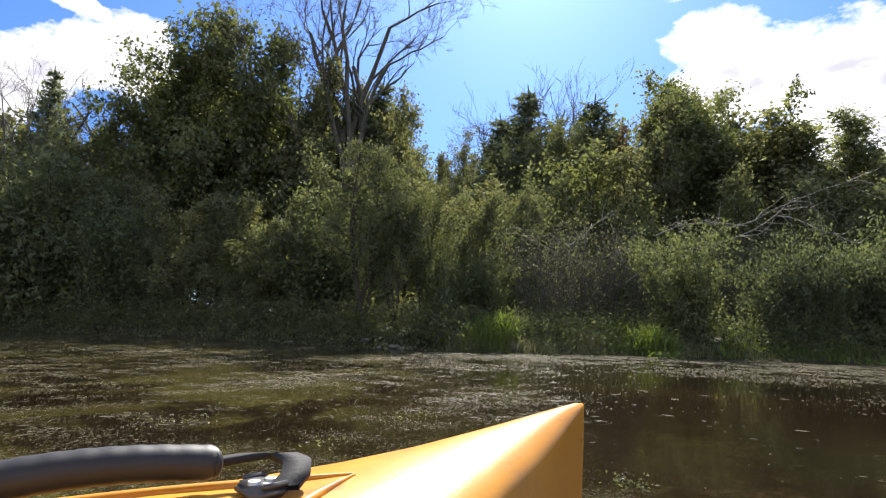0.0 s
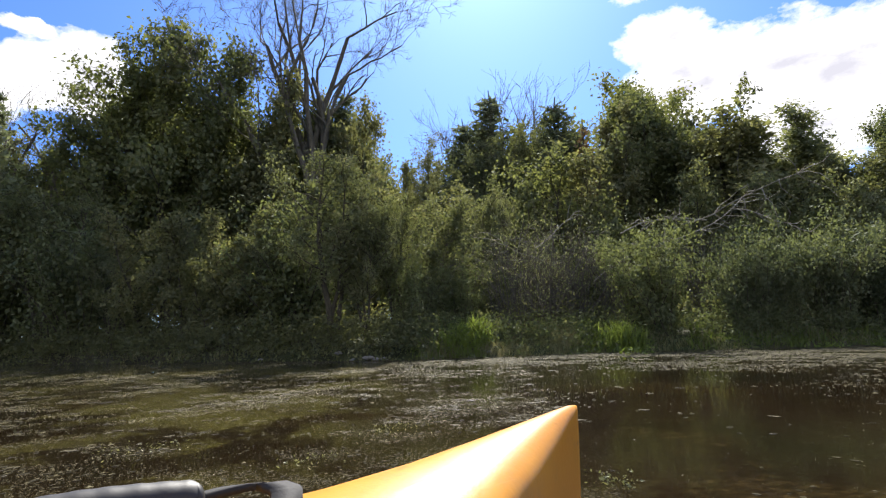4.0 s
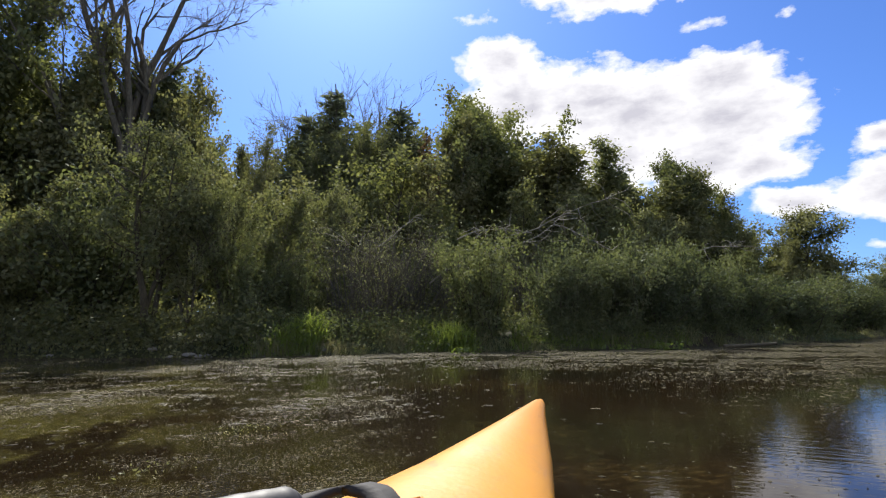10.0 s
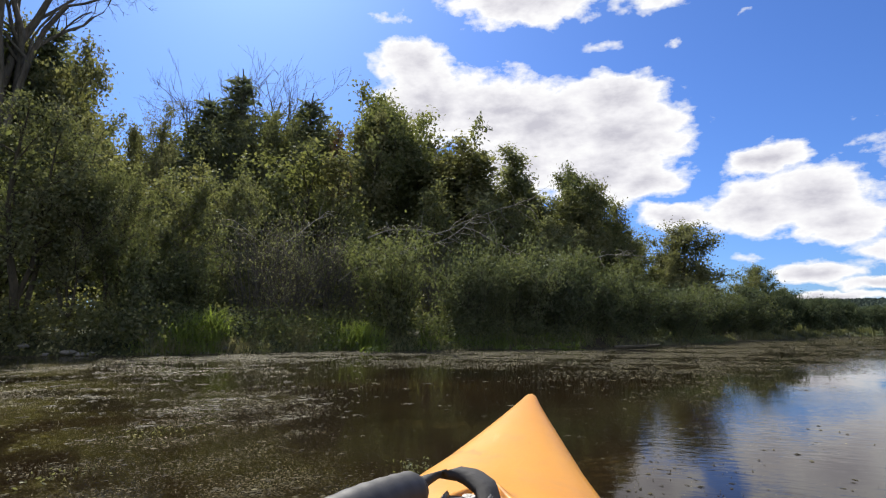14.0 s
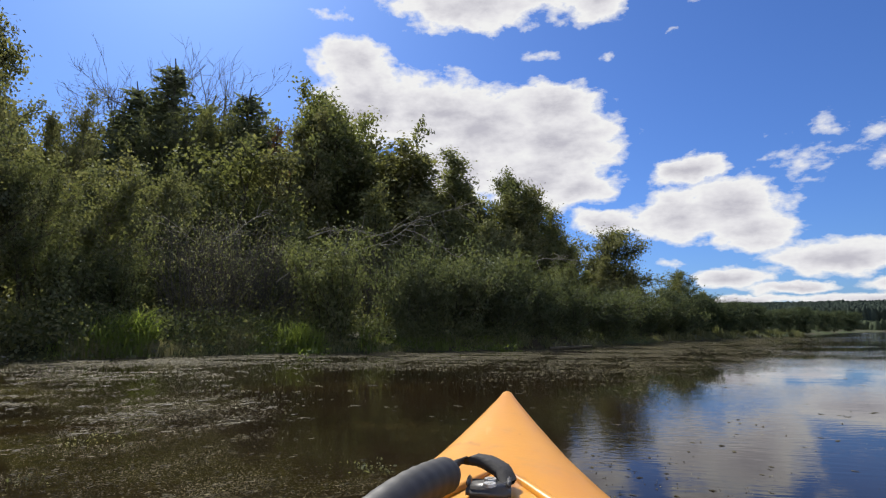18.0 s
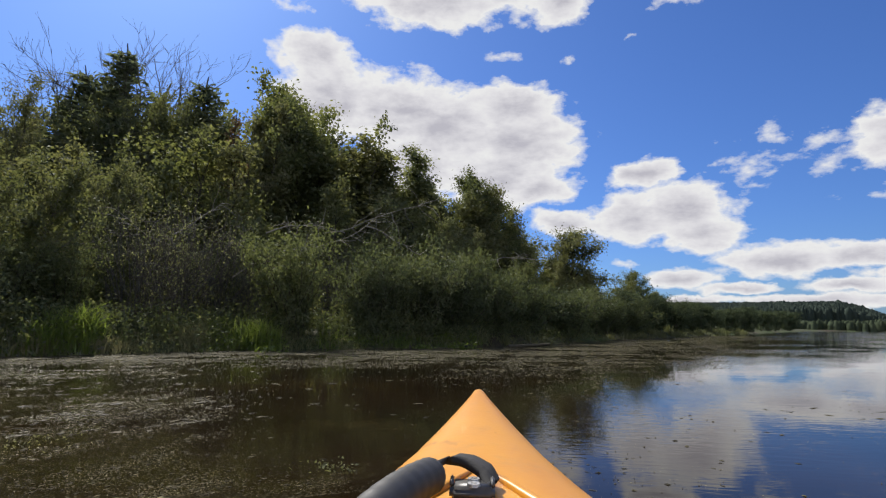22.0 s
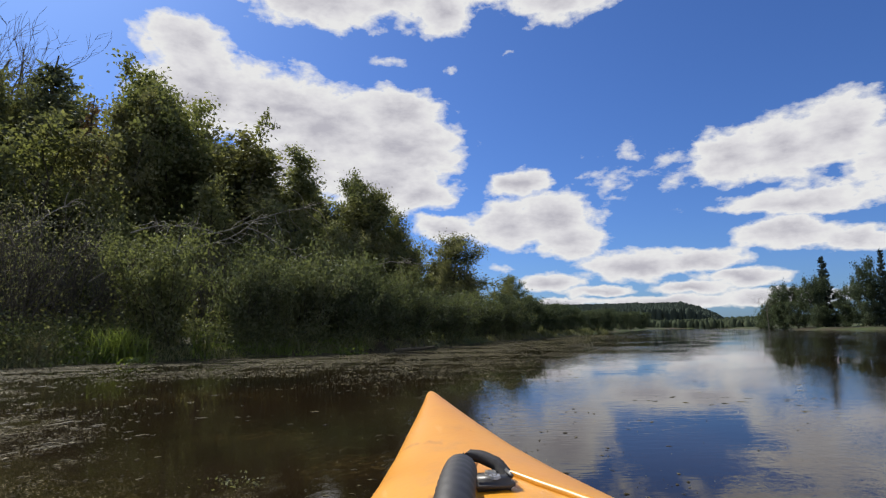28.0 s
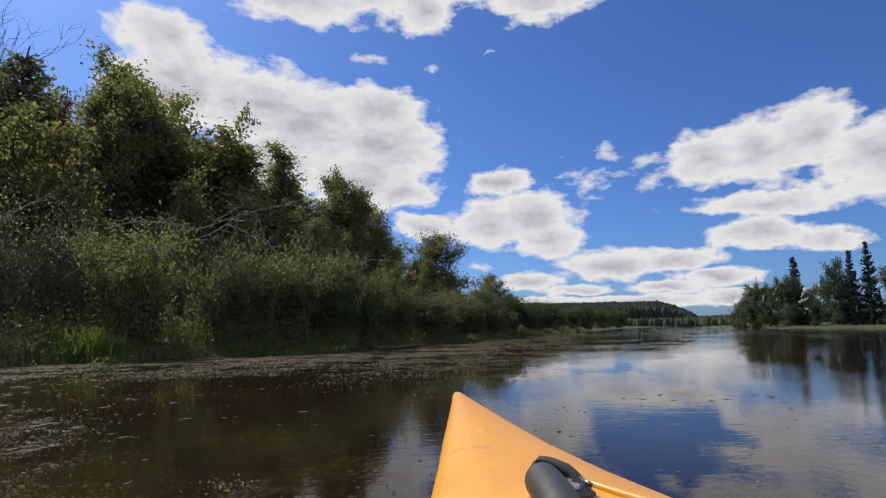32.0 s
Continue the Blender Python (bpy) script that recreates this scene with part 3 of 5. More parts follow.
def broadleaf(seed, height, spread, base, limbs, count, size, clump, profile, leaf, bark, stems=1, radius=0.11, sides=6):
    """Trunk with limbs and twigs, and a crown of single leaves in clumps round the twigs."""
    rng = np.random.default_rng(seed)
    lines, twigs, spots, heavy = [], [], [], []
    for s in range(stems):
        lean = rng.normal(size=2) * (0.05 if stems == 1 else 0.22)
        steps = 9
        h = np.linspace(0, height * (0.94 if s == 0 else rng.uniform(0.7, 0.95)), steps + 1)
        wob = np.cumsum(rng.normal(size=(steps + 1, 2)) * 0.045 * height / steps * 2, axis=0)
        wob -= wob[0]
        pts = np.c_[wob + lean * h[:, None], h]
        r = radius * (1 - 0.93 * np.linspace(0, 1, steps + 1)) * (1 if s == 0 else 0.7)
        r[0] *= 1.35
        lines.append((pts, r))
        for k in range(max(3, limbs // stems)):
            f = base + (1 - base) * (k + rng.uniform(0, 1)) / max(3, limbs // stems)
            f = min(f, 0.98)
            start = np.array([np.interp(f * h[-1], h, pts[:, i]) for i in range(3)])
            up = (f - base) / (1 - base)
            length = spread * PROFILES[profile](up) * rng.uniform(0.5, 1.2)
            way = out_way(rng, rng.uniform(0, 2 * math.pi), radians(rng.uniform(8, 40) + 25 * up))
            limb, lr = curve_line(rng, start, way, length, np.interp(f, [0, 1], [radius * 0.42, 0.012]), 0.006, 5, 0.5, 0.35)
            lines.append((limb, lr))
            spots.extend(limb[2:])
            heavy.extend([length + 0.12] * 4)
            for q in range(5):
                c = rng.integers(1, 6)
                w = (limb[-1] - limb[0]) / (length + 1e-6) + rng.normal(size=3) * 0.75
                tw, tr = curve_line(rng, limb[c], w, length * rng.uniform(0.25, 0.5), 0.010, 0.003, 2, 0.5, 0.2)
                twigs.append((tw, tr))
                spots.extend(tw[1:])
                heavy.extend([length + 0.12] * 2)
    spots = np.array(spots)
    weight = rng.uniform(0.10, 1.0, len(spots)) ** 2.6 * np.array(heavy)
    pick = rng.choice(len(spots), count, p=weight / weight.sum())
    away = np.clip(rng.normal(size=(count, 3)), -2.0, 2.0) * clump * rng.uniform(0.5, 1.2, (count, 1))
    centres = spots[pick] + away
    centres[:, 2] = np.maximum(centres[:, 2], 0.15)
    round_axis = centres * [1, 1, 0.15]
    outward = 0.8 * unit(away) + 0.8 * unit(round_axis)
    tree = new("tree")
    v, f = tubes(lines, sides)
    part("trunk", mesh_of("trunk", v, f, MAT[bark], True), tree)
    v, f = tubes(twigs, 3)
    tagged(part("branchwork", mesh_of("branchwork", v, f, MAT[bark]), tree), kind="stuff")
    v, f = leaves(rng, centres, size, outward=outward)
    part("crown", mesh_of("crown", v, f, MAT[leaf]), tree)
    tree["tall"] = float(np.quantile(centres[:, 2], 0.997))
    return tree


def conifer(seed, height, spread, leaf, droop=0.35, gap=0.30, base=0.06, per=8, sprays=16, size=0.15):
    """Straight trunk, whorls of drooping boughs, sprays of needles along each bough."""
    rng = np.random.default_rng(seed)
    h = np.linspace(0, height, 10)
    lines = [(np.c_[rng.normal(size=(10, 2)) * 0.02 * np.arange(10)[:, None] / 3, h], np.linspace(height * 0.013, 0.012, 10))]
    boughs, spots = [], []
    z = height * base
    while z < height * 0.97:
        f = z / height
        for k in range(per):
            length = spread * (1 - f) ** 0.96 * rng.uniform(0.6, 1.12) + 0.10
            a = rng.uniform(0, 2 * math.pi)
            d = out_way(rng, a, radians(18 - 40 * (1 - f) * droop * 2))
            line, r = curve_line(rng, (0, 0, z + rng.uniform(-0.1, 0.1)), d, length, 0.018 * (1 - f) + 0.006, 0.004, 4, 0.22, 0.30)
            boughs.append((line, r))
            t = rng.uniform(0.12, 1.0, max(4, int(sprays * length / spread * 1.4)))
            p = np.stack([np.interp(t * 4, np.arange(5), line[:, i]) for i in range(3)], -1)
            spread_side = rng.normal(size=(len(t), 3)) * (0.05 + 0.16 * length * (1.1 - t))[:, None]
            spread_side[:, 2] *= 0.35
            spots.append(p + spread_side - np.array([0, 0, 0.05]))
        z += gap * (0.75 + 0.5 * rng.uniform())
    tree = new("conifer")
    v, f = tubes(lines, 7)
    part("trunk", mesh_of("trunk", v, f, MAT["bark"], True), tree)
    v, f = tubes(boughs, 3)
    tagged(part("bough_tier", mesh_of("bough_tier", v, f, MAT["bark"]), tree), kind="stuff")
    centres = np.concatenate(spots)
    v, f = leaves(rng, centres, size, 2.6, 0.5, 0.7, outward=unit(centres * [1, 1, 0]))
    part("crown", mesh_of("crown", v, f, MAT[leaf]), tree)
    tree["tall"] = height
    return tree


def bare_tree(seed, height, fork, stems, lean, radius, bark, depth=4, split=3, name="bare_tree"):
    """A leafless tree: stems that part at the fork and split again and again."""
    rng = np.random.default_rng(seed)
    thick, thin = [], []
    trunk, r = curve_line(rng, (0, 0, 0), (0.03, 0, 1), height * fork, radius, radius * 0.8, 5, 0.05, 0.1)
    r[0] *= 1.3
    thick.append((trunk, r))

    def split_up(start, way, length, r0, level):
        r0 = max(r0, 0.007)
        line, rr = curve_line(rng, start, way, length, r0, r0 * 0.5, 5, 0.42, 0.30)
        (thick if r0 > 0.02 else thin).append((line, rr))
        if level == 0:
            return
        for k in range(split + (1 if level < 3 else 0)):
            c = int(rng.integers(2, 6))
            d = (line[c] - line[c - 1])
            d = d / np.linalg.norm(d) + rng.normal(size=3) * 0.46
            split_up(line[c], d, length * rng.uniform(0.45, 0.68), rr[c] * rng.uniform(0.5, 0.7), level - 1)

    for k in range(stems):
        a = 2 * math.pi * (k + rng.uniform(0, 0.6)) / stems
        way = out_way(rng, a, radians(90 - lean * rng.uniform(0.5, 1.2)))
        c = -1 if k < 2 else int(rng.integers(3, 6))
        split_up(trunk[c], way, height * (1 - fork) * rng.uniform(0.5, 0.66), radius * rng.uniform(0.45, 0.68), depth)
    tree = new(name)
    v, f = tubes(thick, 6)
    part("trunk", mesh_of("trunk", v, f, MAT[bark], True), tree)
    if thin:
        v, f = tubes(thin, 3)
        tagged(part("branchwork", mesh_of("branchwork", v, f, MAT[bark]), tree), kind="stuff")
    tree["tall"] = height
    return tree


def shrub(seed, height, spread, stems, count, size, leaf, bark="bark", clump=0.16, bare=0):
    """Many thin stems that fan out of one root, leafy from low down to the tips."""
    rng = np.random.default_rng(seed)
    lines, spots = [], []
    for k in range(stems):
        a = rng.uniform(0, 2 * math.pi)
        tilt = rng.uniform(0.0, 1.0) ** 0.7
        way = out_way(rng, a, radians(88 - 50 * tilt * spread / height))
        line, r = curve_line(rng, (rng.normal() * 0.12 * spread, rng.normal() * 0.12 * spread, 0), way, height * rng.uniform(0.62, 1.06), 0.022, 0.004, 6, 0.35, 0.12)
        lines.append((line, r))
        spots.extend(line[1:])
        for q in range(5):
            c = int(rng.integers(1, 7))
            tw, tr = curve_line(rng, line[c], (line[c] - line[c - 1]) / (height / 6) + rng.normal(size=3) * 0.7, height * rng.uniform(0.12, 0.3), 0.008, 0.002, 3, 0.6, 0.2)
            lines.append((tw, tr))
            spots.extend(tw)
    spots = np.array(spots)
    pick = rng.integers(0, len(spots), count)
    away = rng.normal(size=(count, 3)) * clump
    centres = spots[pick] + away
    centres[:, 2] = np.abs(centres[:, 2]) + 0.03
    outward = 0.8 * unit(away) + 0.8 * unit(centres * [1, 1, 0.5])
    bush = new("shrub")
    v, f = tubes(lines, 4)
    tagged(part("stem_clump", mesh_of("stem_clump", v, f, MAT[bark]), bush), kind="stuff")
    v, f = leaves(rng, centres, size, 1.9, outward=outward)
    part("foliage", mesh_of("foliage", v, f, MAT[leaf]), bush)
    bush["tall"] = float(np.quantile(centres[:, 2], 0.99))
    return bush


KINDS = {
    "maple": (lambda s: broadleaf(s, 10.0, 3.2, 0.14, 44, 16500, 0.102, 0.25, "round", "maple", "bark"), "tree", "leafy deciduous tree with bright green sunlit crown on the bank"),
    "alder": (lambda s: broadleaf(s, 9.0, 2.8, 0.06, 46, 16500, 0.098, 0.24, "tall", "alder", "bark", 2), "tree", "dense dark green deciduous tree with leaves down to the ground"),
    "poplar": (lambda s: broadleaf(s, 11.0, 2.0, 0.12, 48, 13000, 0.094, 0.22, "tall", "poplar", "grey_bark"), "tree", "slender grey-green poplar with a ragged pointed crown"),
    "birch": (lambda s: broadleaf(s, 10.0, 2.6, 0.20, 38, 11000, 0.084, 0.22, "loose", "birch", "grey_bark"), "tree", "loose yellow-green tree with thin twigs, lit from behind"),
    "sapling": (lambda s: broadleaf(s, 9.0, 1.0, 0.35, 12, 420, 0.125, 0.14, "loose", "maple", "grey_bark", 1, 0.05), "tree", "thin young tree with few single leaves at its top"),
    "multi": (lambda s: broadleaf(s, 6.0, 2.2, 0.30, 42, 13500, 0.062, 0.18, "round", "birch", "bark", 3, 0.12), "tree", "small many-stemmed tree with bright leaves leaning over the water"),
    "spruce": (lambda s: conifer(s, 11.0, 2.7, "spruce", 0.35, 0.27, 0.05, 11, 44, 0.082), "conifer", "dark green spruce with drooping boughs and a pointed top"),
    "dead_fir": (lambda s: conifer(s, 9.0, 1.6, "rust", 0.3, 0.34, 0.1, 7, 22, 0.08), "conifer", "dying conifer with rust-brown needles"),
    "willow": (lambda s: shrub(s, 2.6, 2.0, 46, 13500, 0.056, "willow", "bark", 0.13), "shrub", "rounded olive-green willow shrub at the water's edge"),
    "alder_bush": (lambda s: shrub(s, 3.0, 1.8, 34, 12500, 0.056, "bush", "bark", 0.13), "shrub", "upright green shrub with small leaves at the water's edge"),
    "round": (lambda s: broadleaf(s, 5.2, 2.0, 0.16, 44, 17000, 0.070, 0.20, "round", "alder", "bark", 1, 0.10), "tree", "round-crowned tree standing by itself above the shrubs"),
    "back_leafy": (lambda s: broadleaf(s, 10.0, 3.4, 0.05, 40, 8000, 0.150, 0.36, "tall", "alder", "bark", 2, 0.11, 4), "tree", "dense green tree deeper in the wood"),
    "far_leafy": (lambda s: broadleaf(s, 8.0, 3.2, 0.03, 34, 6800, 0.160, 0.34, "round", "far_leaf", "bark", 2, 0.12, 4), "tree", "dense dark green tree on the far bank"),
    "far_spruce": (lambda s: conifer(s, 11.0, 2.4, "far_needle", 0.35, 0.42, 0.04, 8, 16, 0.24), "conifer", "dark pointed spruce on the far bank"),
    "thicket": (lambda s: shrub(s, 3.6, 2.2, 64, 2300, 0.036, "poplar", "grey_bark"), "shrub", "half-bare grey twiggy thicket"),
    "young_birch": (lambda s: broadleaf(s, 4.2, 1.35, 0.10, 30, 9000, 0.058, 0.15, "loose", "birch", "grey_bark", 2, 0.05), "tree", "young yellow-green tree with thin stems at the wood's edge"),
    "young_maple": (lambda s: broadleaf(s, 4.6, 1.5, 0.10, 32, 8500, 0.068, 0.17, "round", "maple", "bark", 2, 0.06), "tree", "young leafy tree with broad green leaves at the wood's edge"),
    "young_alder": (lambda s: broadleaf(s, 4.6, 1.5, 0.05, 34, 9500, 0.062, 0.17, "tall", "alder", "bark", 2, 0.06), "tree", "young dark green tree leafy to the ground"),
    "young_poplar": (lambda s: broadleaf(s, 4.8, 1.2, 0.08, 34, 8000, 0.060, 0.15, "tall", "poplar", "grey_bark", 1, 0.05), "tree", "slender young grey-green poplar"),
}
FIRST = {}


def plant(kind, az, dist, top=None, height=None, wide=1.0, label="", group="trees on the bank", variant=0, turn=None, sink=0.05):
    """Plants one of a kind at a bearing and distance, as tall as its top's elevation asks."""
    x, y, z = at(az, dist)
    z -= sink
    if height is None:
        height = (dist * math.tan(radians(top)) + 0.56 - z) * 1.03
    make, category, words = KINDS[kind]
    turn = random.uniform(0, 360) if turn is None else turn
    key = (kind, variant)
    if key not in FIRST:
        FIRST[key] = make(100 + 17 * variant + len(kind))
        ob = FIRST[key]
        s = height / ob["tall"]
        ob.matrix_basis = pose(x, y, z, 0, 0, turn) @ Matrix.Diagonal((s * wide, s * wide, s, 1))
    else:
        first = FIRST[key]
        s = height / first["tall"]
        d = first.scale
        ob = copy_thing(first, pose(x, y, z, 0, 0, turn) @ Matrix.Diagonal((s * wide / d.x, s * wide / d.y, s / d.z, 1)))
    return tagged(ob, label or words, category, group)


# the bank's skyline: kind, bearing, distance, elevation of the top, width
SKYLINE_TREES = [
    ("spruce", -38.6, 24.8, 20.6, 1.2), ("birch", -34.8, 27.1, 17.2, 1.0), ("birch", -31.4, 28.3, 18.0, 0.9), ("maple", -28.2, 24.8, 23.4, 0.95), ("maple", -24.6, 23.6, 28.2, 0.9),
    ("maple", -21.4, 24.2, 27.0, 0.8), ("alder", -19.0, 23.6, 24.4, 0.9), ("alder", -16.6, 24.8, 22.6, 0.9), ("spruce", -14.0, 24.8, 23.9, 1.62), ("alder", -12.0, 25.4, 23.4, 0.9),
    ("maple", -10.0, 23.6, 23.6, 0.8), ("spruce", -7.4, 23.6, 25.1, 1.76), ("alder", -6.0, 23.0, 23.8, 0.7), ("maple", -4.4, 22.4, 19.4, 0.55), ("alder", -2.4, 23.6, 17.0, 0.6),
    ("birch", 1.2, 24.5, 19.6, 0.72), ("alder", 3.4, 27.1, 19.2, 0.7), ("spruce", 6.0, 27.1, 21.9, 1.8), ("birch", 7.6, 22.4, 18.8, 0.9), ("spruce", 9.1, 26.0, 24.6, 2.0),
    ("birch", 11.6, 22.4, 20.6, 0.8), ("maple", 13.2, 23.6, 20.8, 0.7), ("birch", 14.8, 23.0, 21.8, 0.7), ("spruce", 16.4, 24.8, 23.3, 2.0), ("birch", 16.2, 21.8, 19.0, 0.8),
    ("dead_fir", 19.3, 20.8, 20.6, 1.3), ("alder", 21.4, 23.6, 18.8, 0.7), ("maple", 24.0, 26.0, 24.3, 0.85), ("maple", 24.6, 21.8, 22.8, 0.75), ("maple", 27.2, 22.4, 21.6, 0.7),
    ("alder", 22.8, 21.8, 20.6, 0.6), ("alder", 29.8, 21.8, 19.2, 0.7), ("poplar", 32.2, 21.8, 18.4, 1.5), ("poplar", 34.4, 22.4, 17.4, 1.6), ("poplar", 36.6, 22.4, 17.8, 1.6),
    ("poplar", 38.6, 23.0, 18.2, 1.5), ("spruce", 40.6, 23.6, 15.3, 1.62), ("alder", 42.4, 23.6, 14.8, 0.8), ("maple", 45.2, 24.8, 16.2, 0.7), ("maple", 48.0, 25.4, 14.6, 0.66),
    ("alder", 43.6, 24.2, 13.6, 0.8), ("alder", 47.3, 24.8, 13.2, 0.8), ("maple", 50.0, 26.5, 10.8, 0.7), ("alder", 52.4, 28.3, 7.0, 0.8), ("alder", 53.6, 30.7, 5.2, 0.9),
    ("alder", 28.4, 24.0, 20.4, 1.2), ("alder", 30.8, 24.0, 18.2, 1.3), ("alder", 33.4, 25.0, 16.8, 1.3), ("alder", 40.4, 25.0, 13.6, 1.3), ("alder", 36.6, 25.0, 16.4, 1.3), ("maple", 51.2, 27.0, 8.6, 0.7), ("maple", 52.8, 28.0, 5.8, 0.8),
    ("alder", 57.8, 34.0, 5.6, 1.0), ("alder", 59.6, 37.8, 4.6, 1.1), ("maple", 61.8, 42.5, 5.5, 1.0), ("alder", 63.6, 47.2, 4.2, 1.2)]
for k, (kind, az, dist, top, wide) in enumerate(SKYLINE_TREES):
    if kind in ("alder", "maple") and az > 18:
        wide *= 1.25
    plant(kind, az, dist, top, wide=wide, variant=k % 2)
plant("sapling", 32.9, 21, 22.2)
plant("round", 55.8, 30, 9.9, wide=1.2)
for az, top in ((55.2, 4.4), (56.6, 4.8), (57.6, 4.2)):
    plant("thicket", az, 29, top, wide=1.2, label="brown half-bare thicket at the foot of a round tree", group="thickets")

# the tall bare tree and smaller leafless crowns
BARE = "tall leafless cottonwood with many forking grey limbs"
b = bare_tree(5, 17.5, 0.40, 8, 21, 0.27, "grey_bark", 5, 3)
x, y, z = at(-11.6, 22.2)
b.matrix_basis = pose(x, y, z - 0.1, 0, 0, 40)
tagged(b, BARE, "tree", "trees on the bank")
thin_bare = bare_tree(11, 11.0, 0.45, 4, 20, 0.09, "grey_bark", 3, 3)
x, y, z = at(8.6, 27)
thin_bare.matrix_basis = pose(x, y, z, 0, 0, 10) @ Matrix.Diagonal((1.4, 1.4, 1.4, 1))
tagged(thin_bare, "thin leafless treetop rising behind the pines", "tree", "trees on the bank")
for az, dist, s, turn in ((-33.5, 27, 1.18, 80), (-36.6, 28, 1.12, 200), (-30.6, 28, 1.25, 310), (6.4, 29, 1.25, 120), (11.2, 29, 1.38, 300), (22.4, 28, 1.15, 30), (-41, 27, 1.1, 20)):
    x, y, z = at(az, dist)
    copy_thing(thin_bare, pose(x, y, z, 0, 0, turn) @ Matrix.Diagonal((s / 1.4, s / 1.4, s / 1.4, 1)))

# second rank: lower trees that close the wood under the skyline
SKYLINE_AZ = [-75, -45, -40, -37, -33, -28, -24.5, -20, -17, -13, -6, -4, -2.5, 0, 3.5, 9, 15, 17.5, 20.5, 24.5, 27.5, 30, 34, 38.5, 40.5, 45, 49, 51, 53, 57, 60, 64]
SKYLINE_EL = [16, 17, 18, 17.5, 19, 23, 27.5, 25, 22, 23, 24, 21, 18, 17.5, 19, 22.5, 22, 21.5, 18.5, 22.5, 21.5, 19, 17.5, 17, 14.5, 14.5, 13.5, 10.5, 8.5, 7, 4.5, 3.2]
for k in range(46):
    az = -74 + k * 3.0 + random.uniform(-0.8, 0.8)
    dist = random.uniform(28, 32) + max(0, az - 45) * 0.9 + max(0, -40 - az) * 0.25
    top = float(np.interp(az, SKYLINE_AZ, SKYLINE_EL)) * random.uniform(0.86, 0.97)
    plant("back_leafy", az, dist, top, wide=random.uniform(0.85, 1.1), variant=k % 2, group="trees in the wood")

# the front rank on the water's edge: kind, bearing, metres from the edge, elevation of the top, width
FRONT = [("multi", -9.2, 1.0, 19.0, 0.95), ("multi", -5.4, 1.2, 13.0, 0.8), ("multi", -2.2, 1.6, 15.0, 0.8), ("young_birch", 2.0, 2.4, 14.5, 0.9), ("alder_bush", 4.6, 2.2, 6.6, 0.9),
         ("alder_bush", 0.2, 1.6, 7.6, 0.9), ("young_birch", 8.6, 4.2, 14.0, 0.8), ("young_birch", 6.0, 5.0, 15.0, 0.8), ("thicket", 11.4, 2.2, 10.5, 0.9), ("thicket", 14.4, 2.2, 11.5, 0.9),
         ("thicket", 17.6, 2.4, 11.0, 0.9), ("young_maple", 21.4, 5.6, 13.5, 1.0), ("thicket", 21.0, 2.4, 8.5, 0.9), ("young_poplar", 34.6, 6.5, 13.0, 1.1),
         ("thicket", 30.6, 3.4, 9.0, 0.8), ("young_maple", 12.2, 8.0, 17.5, 1.1), ("young_alder", 18.6, 8.0, 16.5, 1.2), ("young_alder", 1.5, 7.5, 14.5, 1.1), ("young_maple", 29.5, 6.0, 14.5, 0.95),
         ("young_maple", 38.4, 7.0, 12.0, 0.9), ("young_poplar", 41.0, 6.5, 11.0, 1.1), ("young_alder", 46.0, 7.0, 10.5, 0.8)]
for k, (kind, az, back, top, wide) in enumerate(FRONT):
    plant(kind, az, edge(az) + back, top, wide=wide, variant=k % 2, group="shrubs and small trees on the water's edge")
plant("alder_bush", 25.4, edge(25.4) + 0.9, 9.6, wide=0.85, label="full upright shrub with grey-green leaves on the grassy bank")
# willow domes with darker upright bushes and gaps between them: kind, bearing, metres from the edge, elevation of the top, width
WILLOWS = [("willow", 33.6, 1.2, 6.4, 0.7), ("willow", 35.6, 1.6, 8.6, 0.72), ("alder_bush", 37.0, 0.9, 5.0, 0.6), ("willow", 40.0, 1.3, 6.8, 0.75), ("willow", 41.8, 1.9, 8.6, 0.78),
           ("willow", 43.6, 1.2, 6.2, 0.75), ("alder_bush", 45.2, 2.4, 7.6, 0.6), ("willow", 46.8, 1.6, 6.6, 0.7), ("willow", 49.0, 1.3, 4.8, 0.8), ("alder_bush", 49.8, 2.6, 6.4, 0.7),
           ("willow", 51.4, 1.7, 4.8, 0.9), ("alder_bush", 53.2, 2.2, 4.0, 1.0), ("willow", 54.8, 1.6, 3.6, 1.1), ("alder_bush", 56.6, 2.4, 3.8, 1.1),
           ("willow", 58.4, 2.6, 3.6, 1.2), ("alder_bush", 60.0, 2.8, 3.2, 1.3), ("willow", 61.6, 2.8, 2.4, 1.3)]
for k, (kind, az, back, top, wide) in enumerate(WILLOWS):
    plant(kind, az, edge(az) + back, top, wide=wide, group="shrubs along the bank", variant=k % 3)
# the shaded bank in the west
for k in range(13):
    az = -46 + k * 2.8
    plant(random.choice(("young_alder", "multi", "alder_bush")), az, edge(az) + random.uniform(1.2, 2.2), random.uniform(8.5, 13.5), wide=random.uniform(0.85, 1.1), variant=k % 2, group="shaded trees on the bank")
# deep wood behind, so that no sky shows between the trunks
for k in range(24):
    az = -70 + k * 5.4
    top = float(np.interp(az, SKYLINE_AZ, SKYLINE_EL)) * 0.72
    plant("back_leafy", az, 45 + random.uniform(-2, 4), top, wide=1.5, variant=k % 2, group="trees in the wood")
